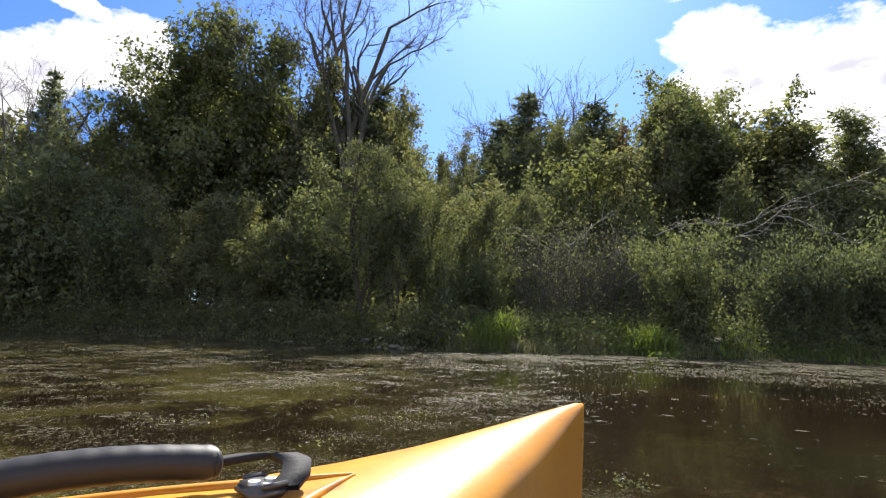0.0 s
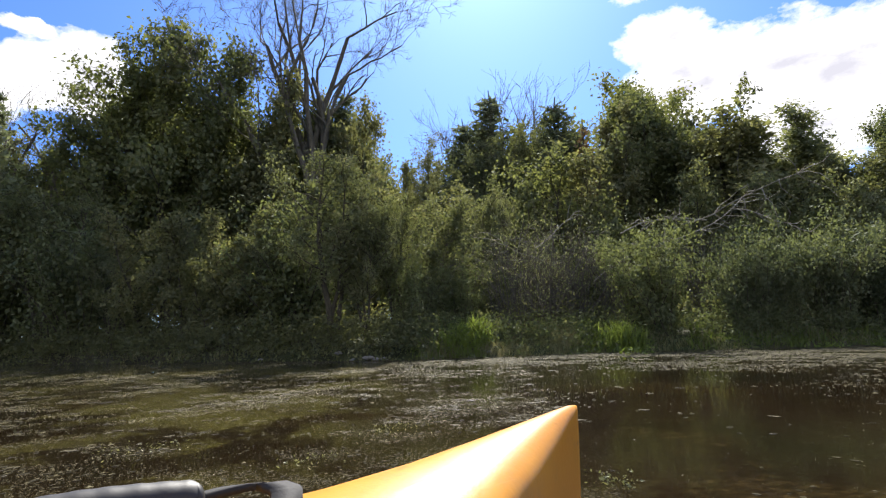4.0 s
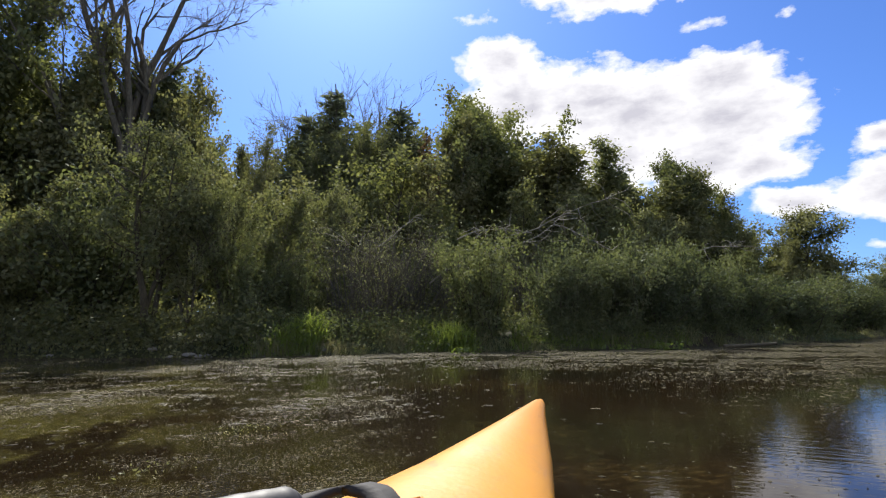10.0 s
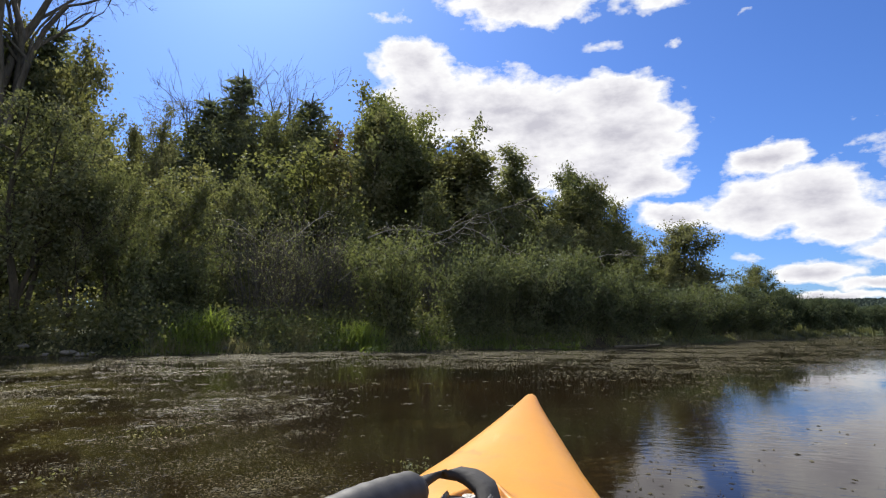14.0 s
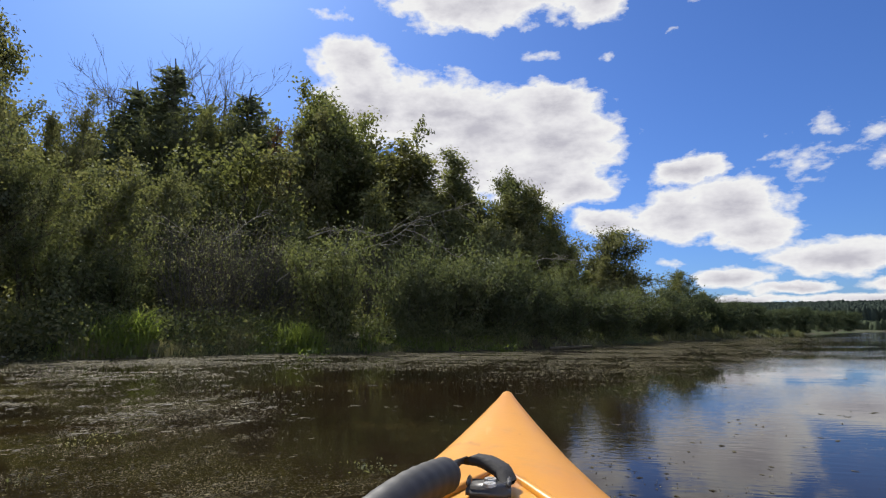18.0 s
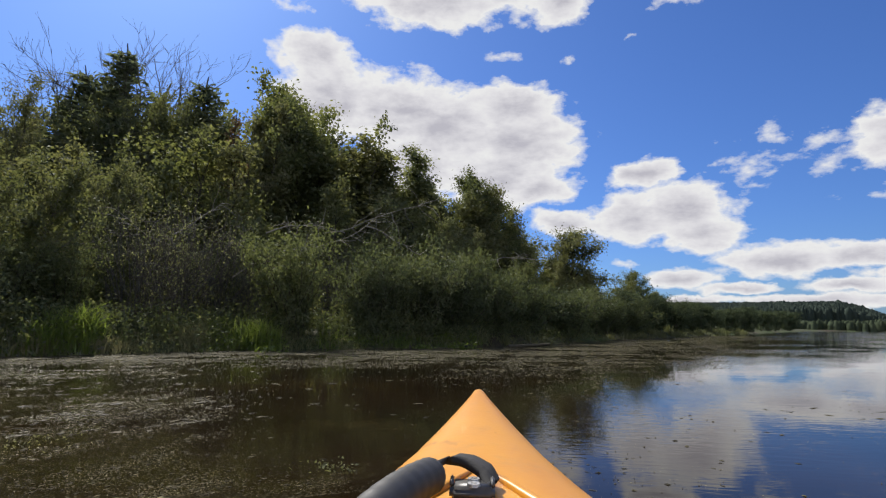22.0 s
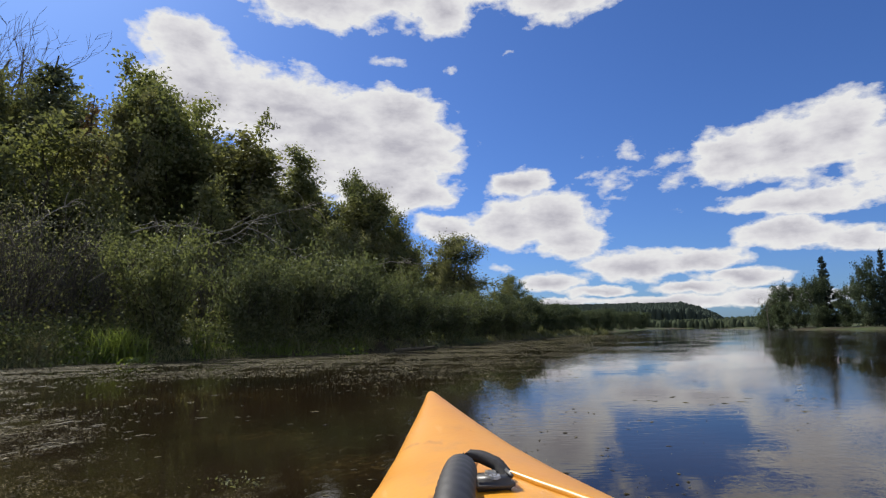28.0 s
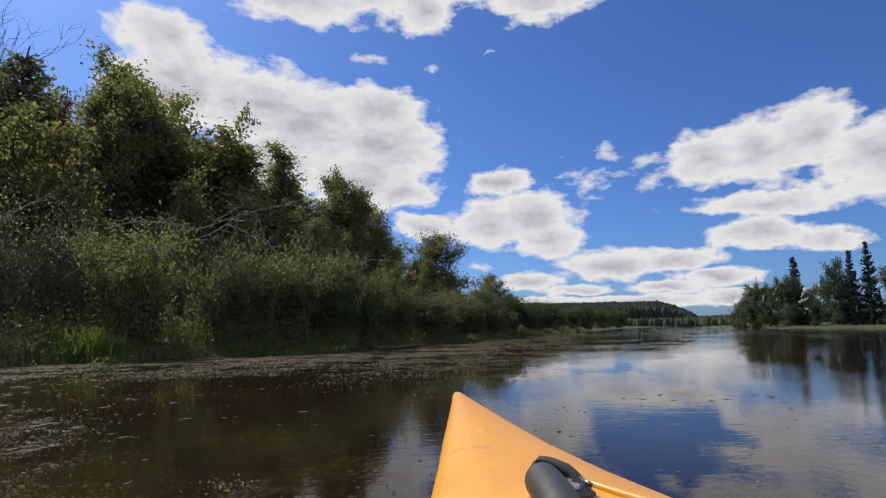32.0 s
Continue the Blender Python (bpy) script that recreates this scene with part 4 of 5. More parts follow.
# the far reach of the bank
for k in range(24):
    az = 61.5 + k * 0.60 + random.uniform(-0.25, 0.25)
    dist = edge(az) + random.uniform(2, 6) + 0.03 * edge(az)
    top = float(np.interp(az, [61, 65, 70, 75, 80], [4.0, 2.5, 2.1, 1.8, 1.6]))
    plant("far_leafy", az, dist, top * random.uniform(0.8, 1.1), wide=1.5, variant=k % 2, group="trees along the far reach")
for k in range(22):
    az = 112 + k * 8.0
    d = 120.0 if az < 150 else 95.0
    plant(random.choice(("far_leafy", "far_leafy", "far_spruce")), az, d, height=random.uniform(7, 12), wide=1.2, variant=k % 2, group="trees on the far bank")
EAST = "trees on the east bank"
for k, (az, dist, top, kind, wide) in enumerate((
        (87.0, 140, 3.0, "far_leafy", 0.9), (88.2, 134, 3.8, "far_leafy", 0.9), (89.6, 132, 3.6, "far_leafy", 0.9), (91.3, 130, 6.0, "far_spruce", 1.15), (90.9, 126, 4.3, "far_leafy", 0.8),
        (92.4, 126, 3.4, "far_leafy", 0.9), (93.7, 121, 5.6, "far_leafy", 0.62), (94.6, 121, 3.6, "far_leafy", 0.8), (95.4, 120, 6.4, "far_spruce", 0.75), (96.6, 120, 6.9, "far_spruce", 0.8),
        (98.0, 119, 4.8, "far_leafy", 0.8), (99.6, 118, 5.6, "far_spruce", 0.9), (101.5, 118, 4.6, "far_leafy", 0.9), (104, 118, 5.2, "far_spruce", 0.9), (107, 118, 4.8, "far_leafy", 1.0),
        (86.6, 146, 2.0, "far_leafy", 1.2), (88.0, 132, 1.9, "far_leafy", 1.2), (89.2, 128, 2.2, "far_leafy", 1.2), (90.6, 124, 2.0, "far_leafy", 1.2),
        (92.6, 122, 2.2, "far_leafy", 1.1), (94.2, 120, 2.0, "far_leafy", 1.1), (98.8, 117, 2.6, "far_leafy", 1.1), (100.6, 117, 2.6, "far_leafy", 1.1))):
    plant(kind, az - 0.9, dist, top, wide=wide, group=EAST, variant=k % 3)
x, y, z = at(86.0, 138)
copy_thing(thin_bare, pose(x, y, z, 0, 0, 75) @ Matrix.Diagonal((0.75, 0.75, 0.62, 1)))


def far_wood(name, az0, az1, dist, rise, count, leaf, label, seed, low=0.0):
    """A distant wooded ridge: many small ragged cones, too far off to tell apart."""
    rng = np.random.default_rng(seed)
    vs, fs, base = [], [], 0
    for k in range(count):
        u = rng.uniform(0, 1)
        az = radians(az0 + (az1 - az0) * u)
        depth = rng.uniform(0, 1)
        d = dist * (1 + 0.35 * depth)
        bulge = rise * (0.25 + 0.75 * min(1, (1 - u) / 0.13) ** 0.6 * min(1, 0.5 + 2 * u))
        top = low + bulge * (0.58 + 0.42 * depth) + rng.normal() * 0.45
        h, r = rng.uniform(3.0, 7.5), rng.uniform(0.7, 2.3)
        c = np.array([d * math.sin(az), d * math.cos(az), 0])
        m = 6
        a = np.arange(m) * 2 * np.pi / m + rng.uniform(0, 6)
        knee = max(0.5, top - h * 0.65)
        level = [(0.0, 1.1), (knee, 1.0), (knee + (top - knee) * 0.25, 0.92), (top - (top - knee) * 0.25, 0.60), (top, 0.06)]
        ring = [c + np.c_[np.cos(a) * r * q * rng.uniform(0.7, 1.2, m), np.sin(a) * r * q * rng.uniform(0.7, 1.2, m), np.full(m, z)] for z, q in level]
        vs.append(np.vstack(ring))
        for t in range(len(level) - 1):
            o = base + t * m
            fs.append(np.stack([o + np.arange(m), o + (np.arange(m) + 1) % m, o + m + (np.arange(m) + 1) % m, o + m + np.arange(m)], -1))
        base += m * len(level)
    ob = new(name, mesh_of(name, np.concatenate(vs), np.concatenate(fs), MAT[leaf]))
    return tagged(ob, label, "woods", kind="stuff")


far_wood("far_hill_woods", 54, 82.5, 330, 19.5, 11500, "far_needle", "dark wooded hill beyond the pond's end", 3)
far_wood("far_shore_woods", 63, 86, 308, 3.4, 5000, "far_leaf", "green wood along the far shore", 4, 2.6)
far_wood("distant_woods", 76, 110, 420, 11.0, 1900, "far_leaf", "low distant wood on the horizon", 8)
far_wood("woods_around", 105, 300, 240, 10.0, 2600, "far_leaf", "woods round the pond", 9)


# ---------------------------------------------------------------- low growth, floating weed
def lumps(xy, scale, seed):
    """Smooth patchiness between 0 and 1."""
    p = np.random.default_rng(seed).uniform(0, 6.3, 8)
    x, y = xy[:, 0] * scale, xy[:, 1] * scale
    v = np.sin(x * 1.0 + p[0] + 0.8 * np.sin(y * 1.3 + p[1])) + np.sin(y * 1.7 + p[2] + 0.9 * np.sin(x * 0.8 + p[3])) + 0.7 * np.sin(x * 2.3 - y * 1.9 + p[4])
    return np.clip(0.5 + v / 4.2, 0, 1)


def shore_points(rng, count, az0, az1, near, far, reach=40):
    """Places on the bank between two bearings, near to far metres from the water's edge."""
    pts = np.zeros((0, 2))
    while len(pts) < count:
        az = np.radians(rng.uniform(az0, az1, count * 3))
        d = rng.uniform(8, reach, count * 3)
        xy = np.c_[d * np.sin(az), d * np.cos(az)]
        s = inland(xy)
        pts = np.vstack([pts, xy[(s > near) & (s < far)]])
    return pts[:count]


def blades(name, seed, count, az0, az1, near, far, tall, mat, label, category="grass", broad=1.0, reach=40):
    rng = np.random.default_rng(seed)
    tufts = shore_points(rng, max(8, count // 26), az0, az1, near, far, reach)
    size = rng.uniform(0.3, 1.15, len(tufts)) * (0.12 + 1.25 * lumps(tufts, 2.3, seed) ** 1.7)
    pick = rng.integers(0, len(tufts), count)
    xy = tufts[pick] + rng.normal(size=(count, 2)) * 0.10
    root = np.c_[xy, ground_z(xy) - 0.02]
    h = tall * size[pick] * rng.uniform(0.5, 1.1, count)
    lean = rng.normal(size=(count, 2)) * 0.30
    a = rng.uniform(0, np.pi, count)
    side = np.c_[np.cos(a), np.sin(a), 0 * a] * (0.006 + 0.006 * rng.uniform(0, 1, count))[:, None] * broad
    mid = root + np.c_[lean * h[:, None] * 0.35, h * 0.62]
    tip = root + np.c_[lean * h[:, None] * 1.0, h * rng.uniform(0.8, 1.0, count)]
    vs = np.stack([root - side, root + side, mid + side * 0.8, mid - side * 0.8, tip], 1).reshape(-1, 3)
    b = 5 * np.arange(count)[:, None]
    fs = np.concatenate([b + [[0, 1, 2]], b + [[0, 2, 3]], b + [[3, 2, 4]]], 0)
    return tagged(new(name, mesh_of(name, vs, fs, MAT[mat])), label, category, kind="stuff")


blades("shore_grass", 21, 4200, 0.5, 7, -0.05, 0.7, 0.52, "grass", "bright green grass in tufts along the bank", "grass", 1.5)
blades("tall_grass", 27, 6500, 17, 24, -0.1, 0.8, 0.62, "grass", "tall bright green grass hanging over the water's edge", "grass", 1.5)
blades("low_grass", 24, 3800, 29, 46, -0.1, 0.5, 0.46, "grass", "low bright grass in front of the shrubs", "grass", 1.4)
blades("shore_sedge", 22, 9000, 24, 62, -0.1, 1.0, 0.32, "sedge", "rough sedge and weeds at the water's edge")
blades("bank_sedge", 25, 12000, 1, 26, -0.1, 0.9, 0.42, "sedge", "olive sedge among the grass on the bank")
blades("reach_grass", 26, 9000, 61, 72, -0.3, 1.4, 0.5, "sedge", "olive green grass along the far reach of the bank", "grass", 2.2, 130)
blades("dark_sedge", 23, 4000, -46, -2, 0.1, 1.2, 0.28, "sedge", "sparse weeds under the shaded bank")


def undergrowth(name, seed, count, az0, az1, near, far, high, size, mat, label):
    rng = np.random.default_rng(seed)
    clumps = shore_points(rng, count // 70, az0, az1, near, far)
    pick = rng.integers(0, len(clumps), count)
    xy = clumps[pick] + rng.normal(size=(count, 2)) * 0.28
    top = rng.uniform(0.3, 1.0, len(clumps))[pick] * high
    z = ground_z(xy) + rng.uniform(0.02, 1.0, count) ** 0.7 * top
    v, f = leaves(rng, np.c_[xy, np.maximum(z, 0.03)], size, 1.6, 0.2, 0.8)
    return tagged(new(name, mesh_of(name, v, f, MAT[mat])), label, "undergrowth", kind="stuff")


undergrowth("undergrowth", 31, 52000, -48, 64, 0.8, 7.0, 1.1, 0.046, "alder", "leafy undergrowth between the trees")
undergrowth("overhanging_leaves", 33, 24000, -48, 0, -0.12, 0.9, 0.9, 0.048, "alder", "dark leaves hanging low over the water's edge")
undergrowth("bank_weeds", 32, 28000, -4, 58, 0.05, 1.6, 0.7, 0.036, "bush", "low green weeds along the bank")


def floating(name, seed, count, rule, small, large, label, m=5, mat="scum", high=0.004, long=2.2, bias=1.6):
    """Thin ragged rafts of weed that lie on the water."""
    rng = np.random.default_rng(seed)
    pts = np.zeros((0, 2))
    while len(pts) < count:
        az = np.radians(rng.uniform(-55, 100, 60000))
        d = 1.2 + 44 * rng.uniform(0, 1, 60000) ** bias
        xy = np.c_[d * np.sin(az), d * np.cos(az)]
        keep = rule(xy, -inland(xy)) > rng.uniform(0, 1, len(xy))
        pts = np.vstack([pts, xy[keep]])
    pts = pts[:count]
    size = (small + (large - small) * rng.uniform(0, 1, count) ** 3) * np.clip(np.hypot(*pts.T) / 9.0, 0.22, 1.0)
    a = np.arange(m) * 2 * np.pi / m
    r = size[:, None] * rng.uniform(0.35, 1.0, (count, m))
    turn = rng.normal(size=count) * 0.35 - np.arctan2(pts[:, 0], pts[:, 1])
    ex, ey = r * np.cos(a) * long, r * np.sin(a) * 0.8
    x = pts[:, :1] + ex * np.cos(turn)[:, None] - ey * np.sin(turn)[:, None]
    y = pts[:, 1:] + ex * np.sin(turn)[:, None] + ey * np.cos(turn)[:, None]
    rim = np.stack([x, y, np.full_like(x, 0.0012)], -1)
    top = np.c_[pts, rng.uniform(0.0015, 0.0015 + high, count)][:, None]
    vs = np.concatenate([rim, top], 1).reshape(-1, 3)
    b = (m + 1) * np.arange(count)[:, None, None]
    tri = np.stack([np.arange(m), (np.arange(m) + 1) % m, np.full(m, m)], -1)[None]
    fs = (b + tri).reshape(-1, 3)
    return tagged(new(name, mesh_of(name, vs, fs, MAT[mat])), label, "water weed", kind="stuff")


def patchy(xy, low, high, seed):
    """Irregular patches between 0 and 1, low to high metres across."""
    rng = np.random.default_rng(seed)
    v = 0.0
    for k in range(11):
        a, wave = rng.uniform(0, math.pi), low * (high / low) ** rng.uniform(0, 1)
        v = v + np.sin((xy[:, 0] * math.cos(a) + xy[:, 1] * math.sin(a)) * 2 * math.pi / wave + rng.uniform(0, 6.3))
    return np.clip(0.5 + v / 6.5, 0, 1)


def shore_band(xy, out):
    """Dense mat along the bank, ragged towards the open water."""
    width = np.interp(np.degrees(np.arctan2(xy[:, 0], xy[:, 1])), [-50, -10, 10, 30, 45, 60, 100], [0.6, 0.9, 2.2, 3.8, 5.0, 6.5, 2.0])
    return np.where(out < 0.05, 0, np.clip(1.0 - out / (1.5 * width), 0, 1) ** 1.5 * np.clip(patchy(xy, 0.5, 3.0, 2) * 1.9 - 0.30, 0.08, 1) * (np.hypot(*xy.T) < 45))


def weed_streaks(xy, out):
    """Broken streaks over the weed beds, more of them in the west."""
    west = np.interp(xy[:, 0] - 0.15 * xy[:, 1], [-3, 0.2, 0.6, 3.0, 8.0], [1.0, 0.9, 0.12, 0.05, 0.008])
    return np.where(out < 0.05, 0, west * np.clip(patchy(xy, 0.4, 3.0, 5) * 1.5 - 0.50, 0.10, 1))


floating("weed_mat", 41, 84000, shore_band, 0.006, 0.032, "grey-olive mat of floating algae along the bank")
floating("weed_specks", 43, 44000, lambda xy, out: np.maximum(0.25 * shore_band(xy, out), weed_streaks(xy, out)) * np.clip(np.hypot(*xy.T) / 4.0 - 0.15, 0.2, 1) + np.where(out > 0.1, 0.002, 0), 0.003, 0.011, "pale specks of floating weed on the water", 3, "speck", 0.001)
floating("weed_threads", 44, 36000, lambda xy, out: weed_streaks(xy, out) * (np.hypot(*xy.T) < 9) * (xy[:, 0] - 0.15 * xy[:, 1] < 0.45), 0.004, 0.014, "fine brown threads of weed at the water's surface", 4, "thread", 0.002, 3.2, 3.0)
floating("weed_film", 45, 3200, lambda xy, out: weed_streaks(xy * 1.0, out) * patchy(xy, 0.25, 0.9, 9) ** 2.5 * (np.hypot(*xy.T) > 2.6), 0.008, 0.055, "wet dull streaks of weed film on the water", 6, "wet_weed", 0.003, 3.0)
floating("weed_rafts", 42, 12000, weed_streaks, 0.006, 0.045, "thin streaks of floating weed on dark water")


def fallen_branch(az, dist, up, length, turn, rise, seed):
    """A dead bough with bare side twigs."""
    rng = np.random.default_rng(seed)
    thing = tagged(new("dead_branch"), "bleached dead branch leaning through the shrubs", "branch", "dead branches")
    bough = curve_line(rng, (0, 0, 0), (1, 0, rise), length, 0.019, 0.005, 7, 0.55, -0.25)
    v, f = tubes([bough], 6)
    part("bough", mesh_of("bough", v, f, MAT["dead_wood"], True), thing)
    for k in range(11):
        c = int(rng.integers(2, 8))
        v, f = tubes([curve_line(rng, bough[0][c], (1, 0, rise) + rng.normal(size=3) * 0.6, length * rng.uniform(0.15, 0.45), 0.010, 0.003, 4, 0.7, -0.5)], 4)
        part("twig", mesh_of("twig", v, f, MAT["dead_wood"], True), thing)
    x, y, z = at(az, dist)
    thing.matrix_basis = pose(x, y, z + up, 0, 0, turn)


fallen_branch(27.6, 13.0, 2.1, 2.3, -30, 0.22, 31)
fallen_branch(28.6, 13.2, 2.5, 2.6, -24, 0.12, 33)
fallen_branch(16.0, 13.0, 1.6, 2.0, 160, 0.5, 39)
fallen_branch(19.5, 13.2, 1.2, 2.0, 10, 0.6, 41)
fallen_branch(46.5, 16.4, 2.2, 2.0, -35, 0.10, 35)
fallen_branch(31.0, 13.6, 2.6, 1.7, 150, 0.30, 43)
fallen_branch(22.6, 13.4, 2.4, 1.8, -15, 0.45, 45)
fallen_branch(33.4, 14.4, 3.0, 1.8, -40, 0.15, 47)
fallen_branch(13.5, 13.0, 2.2, 1.7, 20, 0.55, 49)

# ---------------------------------------------------------------- small things on the water
def sunken_log(az, dist, length, turn, seed):
    """A rotten log that lies half in the weed mat, with stubs of its boughs."""
    rng = np.random.default_rng(seed)
    thing = tagged(new("driftwood"), "dark wet log lying half sunk in the floating weed", "log")
    line = curve_line(rng, (-length / 2, 0, 0.0), (1, 0, 0.02), length, 0.055, 0.030, 8, 0.12, 0.0)
    v, f = tubes([line], 8)
    part("log", mesh_of("log", v, f, MAT["bark"], True), thing)
    for k in range(6):
        c = int(rng.integers(1, 8))
        v, f = tubes([curve_line(rng, line[0][c], (rng.normal() * 0.5, rng.normal() * 0.5, 0.9), rng.uniform(0.06, 0.20), 0.014, 0.005, 3, 0.4, 0.0)], 5)
        part("stub", mesh_of("stub", v, f, MAT["bark"], True), thing)
    x, y = dist * math.sin(radians(az)), dist * math.cos(radians(az))
    thing.matrix_basis = pose(x, y, 0.02, 0, 0, turn)


def water_plant(x, y, count, wide, high, size, mat, label, seed):
    """A cluster of leaves that breaks the surface."""
    rng = np.random.default_rng(seed)
    thing = tagged(new("water_plant"), label, "water plant", "water plants")
    spots = np.c_[rng.normal(size=(count, 2)) * wide * 0.5, rng.uniform(0.0, 1.0, count) ** 2 * high + 0.006]
    v, f = leaves(rng, spots, size, 2.2, 0.0, 1.2)
    v[:, 2] = np.maximum(v[:, 2], 0.003)
    part("foliage", mesh_of("foliage", v, f, MAT[mat]), thing)
    stems = [(np.array([[a * 0.3, b * 0.3, -0.15], [a, b, c]]), [0.003, 0.002]) for a, b, c in spots[::6]]
    v, f = tubes(stems, 4)
    tagged(part("stem_clump", mesh_of("stem_clump", v, f, MAT["thread"]), thing), kind="stuff")
    thing.matrix_basis = pose(x, y, 0)


sunken_log(51.6, 13.6, 1.1, -30, 61)
for k, (az, dist, count, wide, high) in enumerate(((44.8, 12.2, 90, 0.34, 0.16), (43.6, 12.5, 60, 0.26, 0.12), (39.8, 11.9, 50, 0.30, 0.10), (23.5, 10.1, 60, 0.30, 0.12))):
    water_plant(dist * math.sin(radians(az)), dist * math.cos(radians(az)), count, wide, high, 0.045, "grass", "fresh green water plant at the edge of the weed mat", 70 + k)
for k, (x, y, count, wide) in enumerate(((0.63, 1.39, 60, 0.11), (-0.55, 1.9, 50, 0.16), (-0.2, 2.6, 60, 0.22), (-1.5, 2.4, 70, 0.24))):
    water_plant(x, y, count, wide, 0.008, 0.008, "sedge", "pale yellow-green cluster of pond weed at the surface", 80 + k)

# ---------------------------------------------------------------- stones at the bank, cabin and boats on the east bank
def stone(seed, az, off, size):
    rng = np.random.default_rng(seed)
    bm = bmesh.new()
    bmesh.ops.create_icosphere(bm, subdivisions=2, radius=1.0)
    for v in bm.verts:
        v.co *= 1 + 0.22 * noise.noise(v.co * 1.4 + Vector((seed, 0, 0)))
        v.co.z *= 0.55
    ob = new("stone", bm_mesh("stone", bm, MAT["stone"], True))
    x, y, z = at(az, edge(az) + off)
    ob.matrix_basis = pose(x, y, max(z, 0) + size * 0.2, 0, 0, rng.uniform(0, 360)) @ Matrix.Diagonal((size * 1.4, size, size, 1))
    return tagged(ob, "pale grey stone lying at the water's edge", "stone", "stones at the water's edge")


for k in range(14):
    stone(k, random.uniform(-20, 9), random.uniform(-0.15, 0.2), random.uniform(0.03, 0.085))


def box_part(name, parent, mat, loc, size, bevel=0.02, label="", turn=(0, 0, 0)):
    bm = bmesh.new()
    bmesh.ops.create_cube(bm, size=1.0, matrix=Matrix.LocRotScale(loc, Euler(turn), size))
    bmesh.ops.bevel(bm, geom=bm.edges[:], offset=bevel, segments=1, affect="EDGES")
    return part(name, bm_mesh(name, bm, MAT[mat]), parent, label)


def cabin(az, dist, turn):
    house = tagged(new("cabin"), "small grey cabin with pale siding half hidden by trees", "cabin")
    box_part("wall", house, "siding", (0, 0, 1.1), (5.0, 3.6, 2.2))
    for side in (1, -1):
        box_part("roof", house, "roof", (0, side * 1.05, 2.72), (5.6, 2.5, 0.12), 0.02, "", (side * -0.48, 0, 0))
    for x in (-1.5, 1.5):
        w = box_part("window", house, "siding", (x, -1.82, 1.25), (0.95, 0.08, 0.95))
        box_part("pane", w, "glass", (x, -1.865, 1.25), (0.78, 0.02, 0.78), 0.005)
    box_part("door", house, "roof", (0, -1.82, 0.98), (0.9, 0.07, 1.95))
    x, y, z = at(az, dist)
    house.matrix_basis = pose(x, y, z, 0, 0, turn)


cabin(97.6, 122, 84)


def boat(az, dist, turn, long):
    """An upturned rowing boat."""
    bm = bmesh.new()
    rings = []
    for k in range(11):
        u = k / 10
        w = 0.55 * math.sin(math.pi * (0.06 + 0.88 * u)) ** 0.6
        rings.append([bm.verts.new(((u - 0.5) * long, w * math.cos(a), 0.05 + 0.42 * math.sin(a) ** 0.8 * (0.6 + 0.4 * math.sin(math.pi * u)))) for a in np.linspace(0, math.pi, 9)])
    for p, q in zip(rings, rings[1:]):
        for j in range(8):
            bm.faces.new((p[j], p[j + 1], q[j + 1], q[j]))
    bm.faces.new(rings[0][::-1])
    bm.faces.new(rings[-1])
    ob = new("rowing_boat", bm_mesh("rowing_boat", bm, MAT["siding"], True))
    x, y, z = at(az, dist)
    ob.matrix_basis = pose(x, y, z, 0, 0, turn)
    return tagged(ob, "pale upturned rowing boat on the far bank", "boat", "boats on the far bank")


boat(90.2, 109.5, 70, 4.2)
boat(91.4, 109.0, 100, 3.6)


# ---------------------------------------------------------------- the kayak
def hull_rows():
    """Stations from the bow: distance, half width, sheer height, crown height of the deck, keel height."""
    return [(0.000, 0.003, 0.388, 0.390, 0.330), (0.012, 0.0085, 0.385, 0.391, 0.250), (0.04, 0.016, 0.377, 0.389, 0.160), (0.09, 0.031, 0.365, 0.384, 0.080),
            (0.16, 0.052, 0.351, 0.376, 0.025), (0.24, 0.073, 0.340, 0.368, -0.010), (0.32, 0.095, 0.333, 0.363, -0.035), (0.42, 0.123, 0.328, 0.360, -0.060),
            (0.55, 0.158, 0.322, 0.362, -0.080), (0.70, 0.195, 0.318, 0.368, -0.095), (0.90, 0.238, 0.315, 0.376, -0.105), (1.10, 0.272, 0.313, 0.384, -0.110),
            (1.40, 0.310, 0.312, 0.384, -0.115), (1.80, 0.330, 0.310, 0.370, -0.115), (2.20, 0.305, 0.312, 0.362, -0.110), (2.55, 0.235, 0.320, 0.358, -0.090),
            (2.80, 0.150, 0.332, 0.360, -0.040), (2.95, 0.070, 0.350, 0.368, 0.060), (3.02, 0.012, 0.368, 0.374, 0.250)]


def section(half, sheer, crown, keel, count=8):
    """Half a cross-section from the crown of the deck, over the sheer, to the keel."""
    pts = []
    for k in range(count + 1):
        u = k / count
        pts.append((half * math.sin(u * math.pi / 2) ** 0.9, sheer + (crown - sheer) * math.cos(u * math.pi / 2) ** 1.2))
    for k in range(1, count + 1):
        u = k / count
        pts.append((half * math.cos(u * math.pi / 2) ** 0.55, sheer + (keel - sheer) * math.sin(u * math.pi / 2) ** 1.1))
    return pts


def deck_at(s, off=0.0):
    """Height of the deck at a distance from the bow and a share of the half width."""
    rows = np.array(hull_rows())
    half, sheer, crown = (np.interp(s, rows[:, 0], rows[:, i]) for i in (1, 2, 3))
    u = min(1.0, abs(off)) ** (1 / 0.9)
    return half, sheer + (crown - sheer) * math.cos(math.asin(min(1, u))) ** 1.2


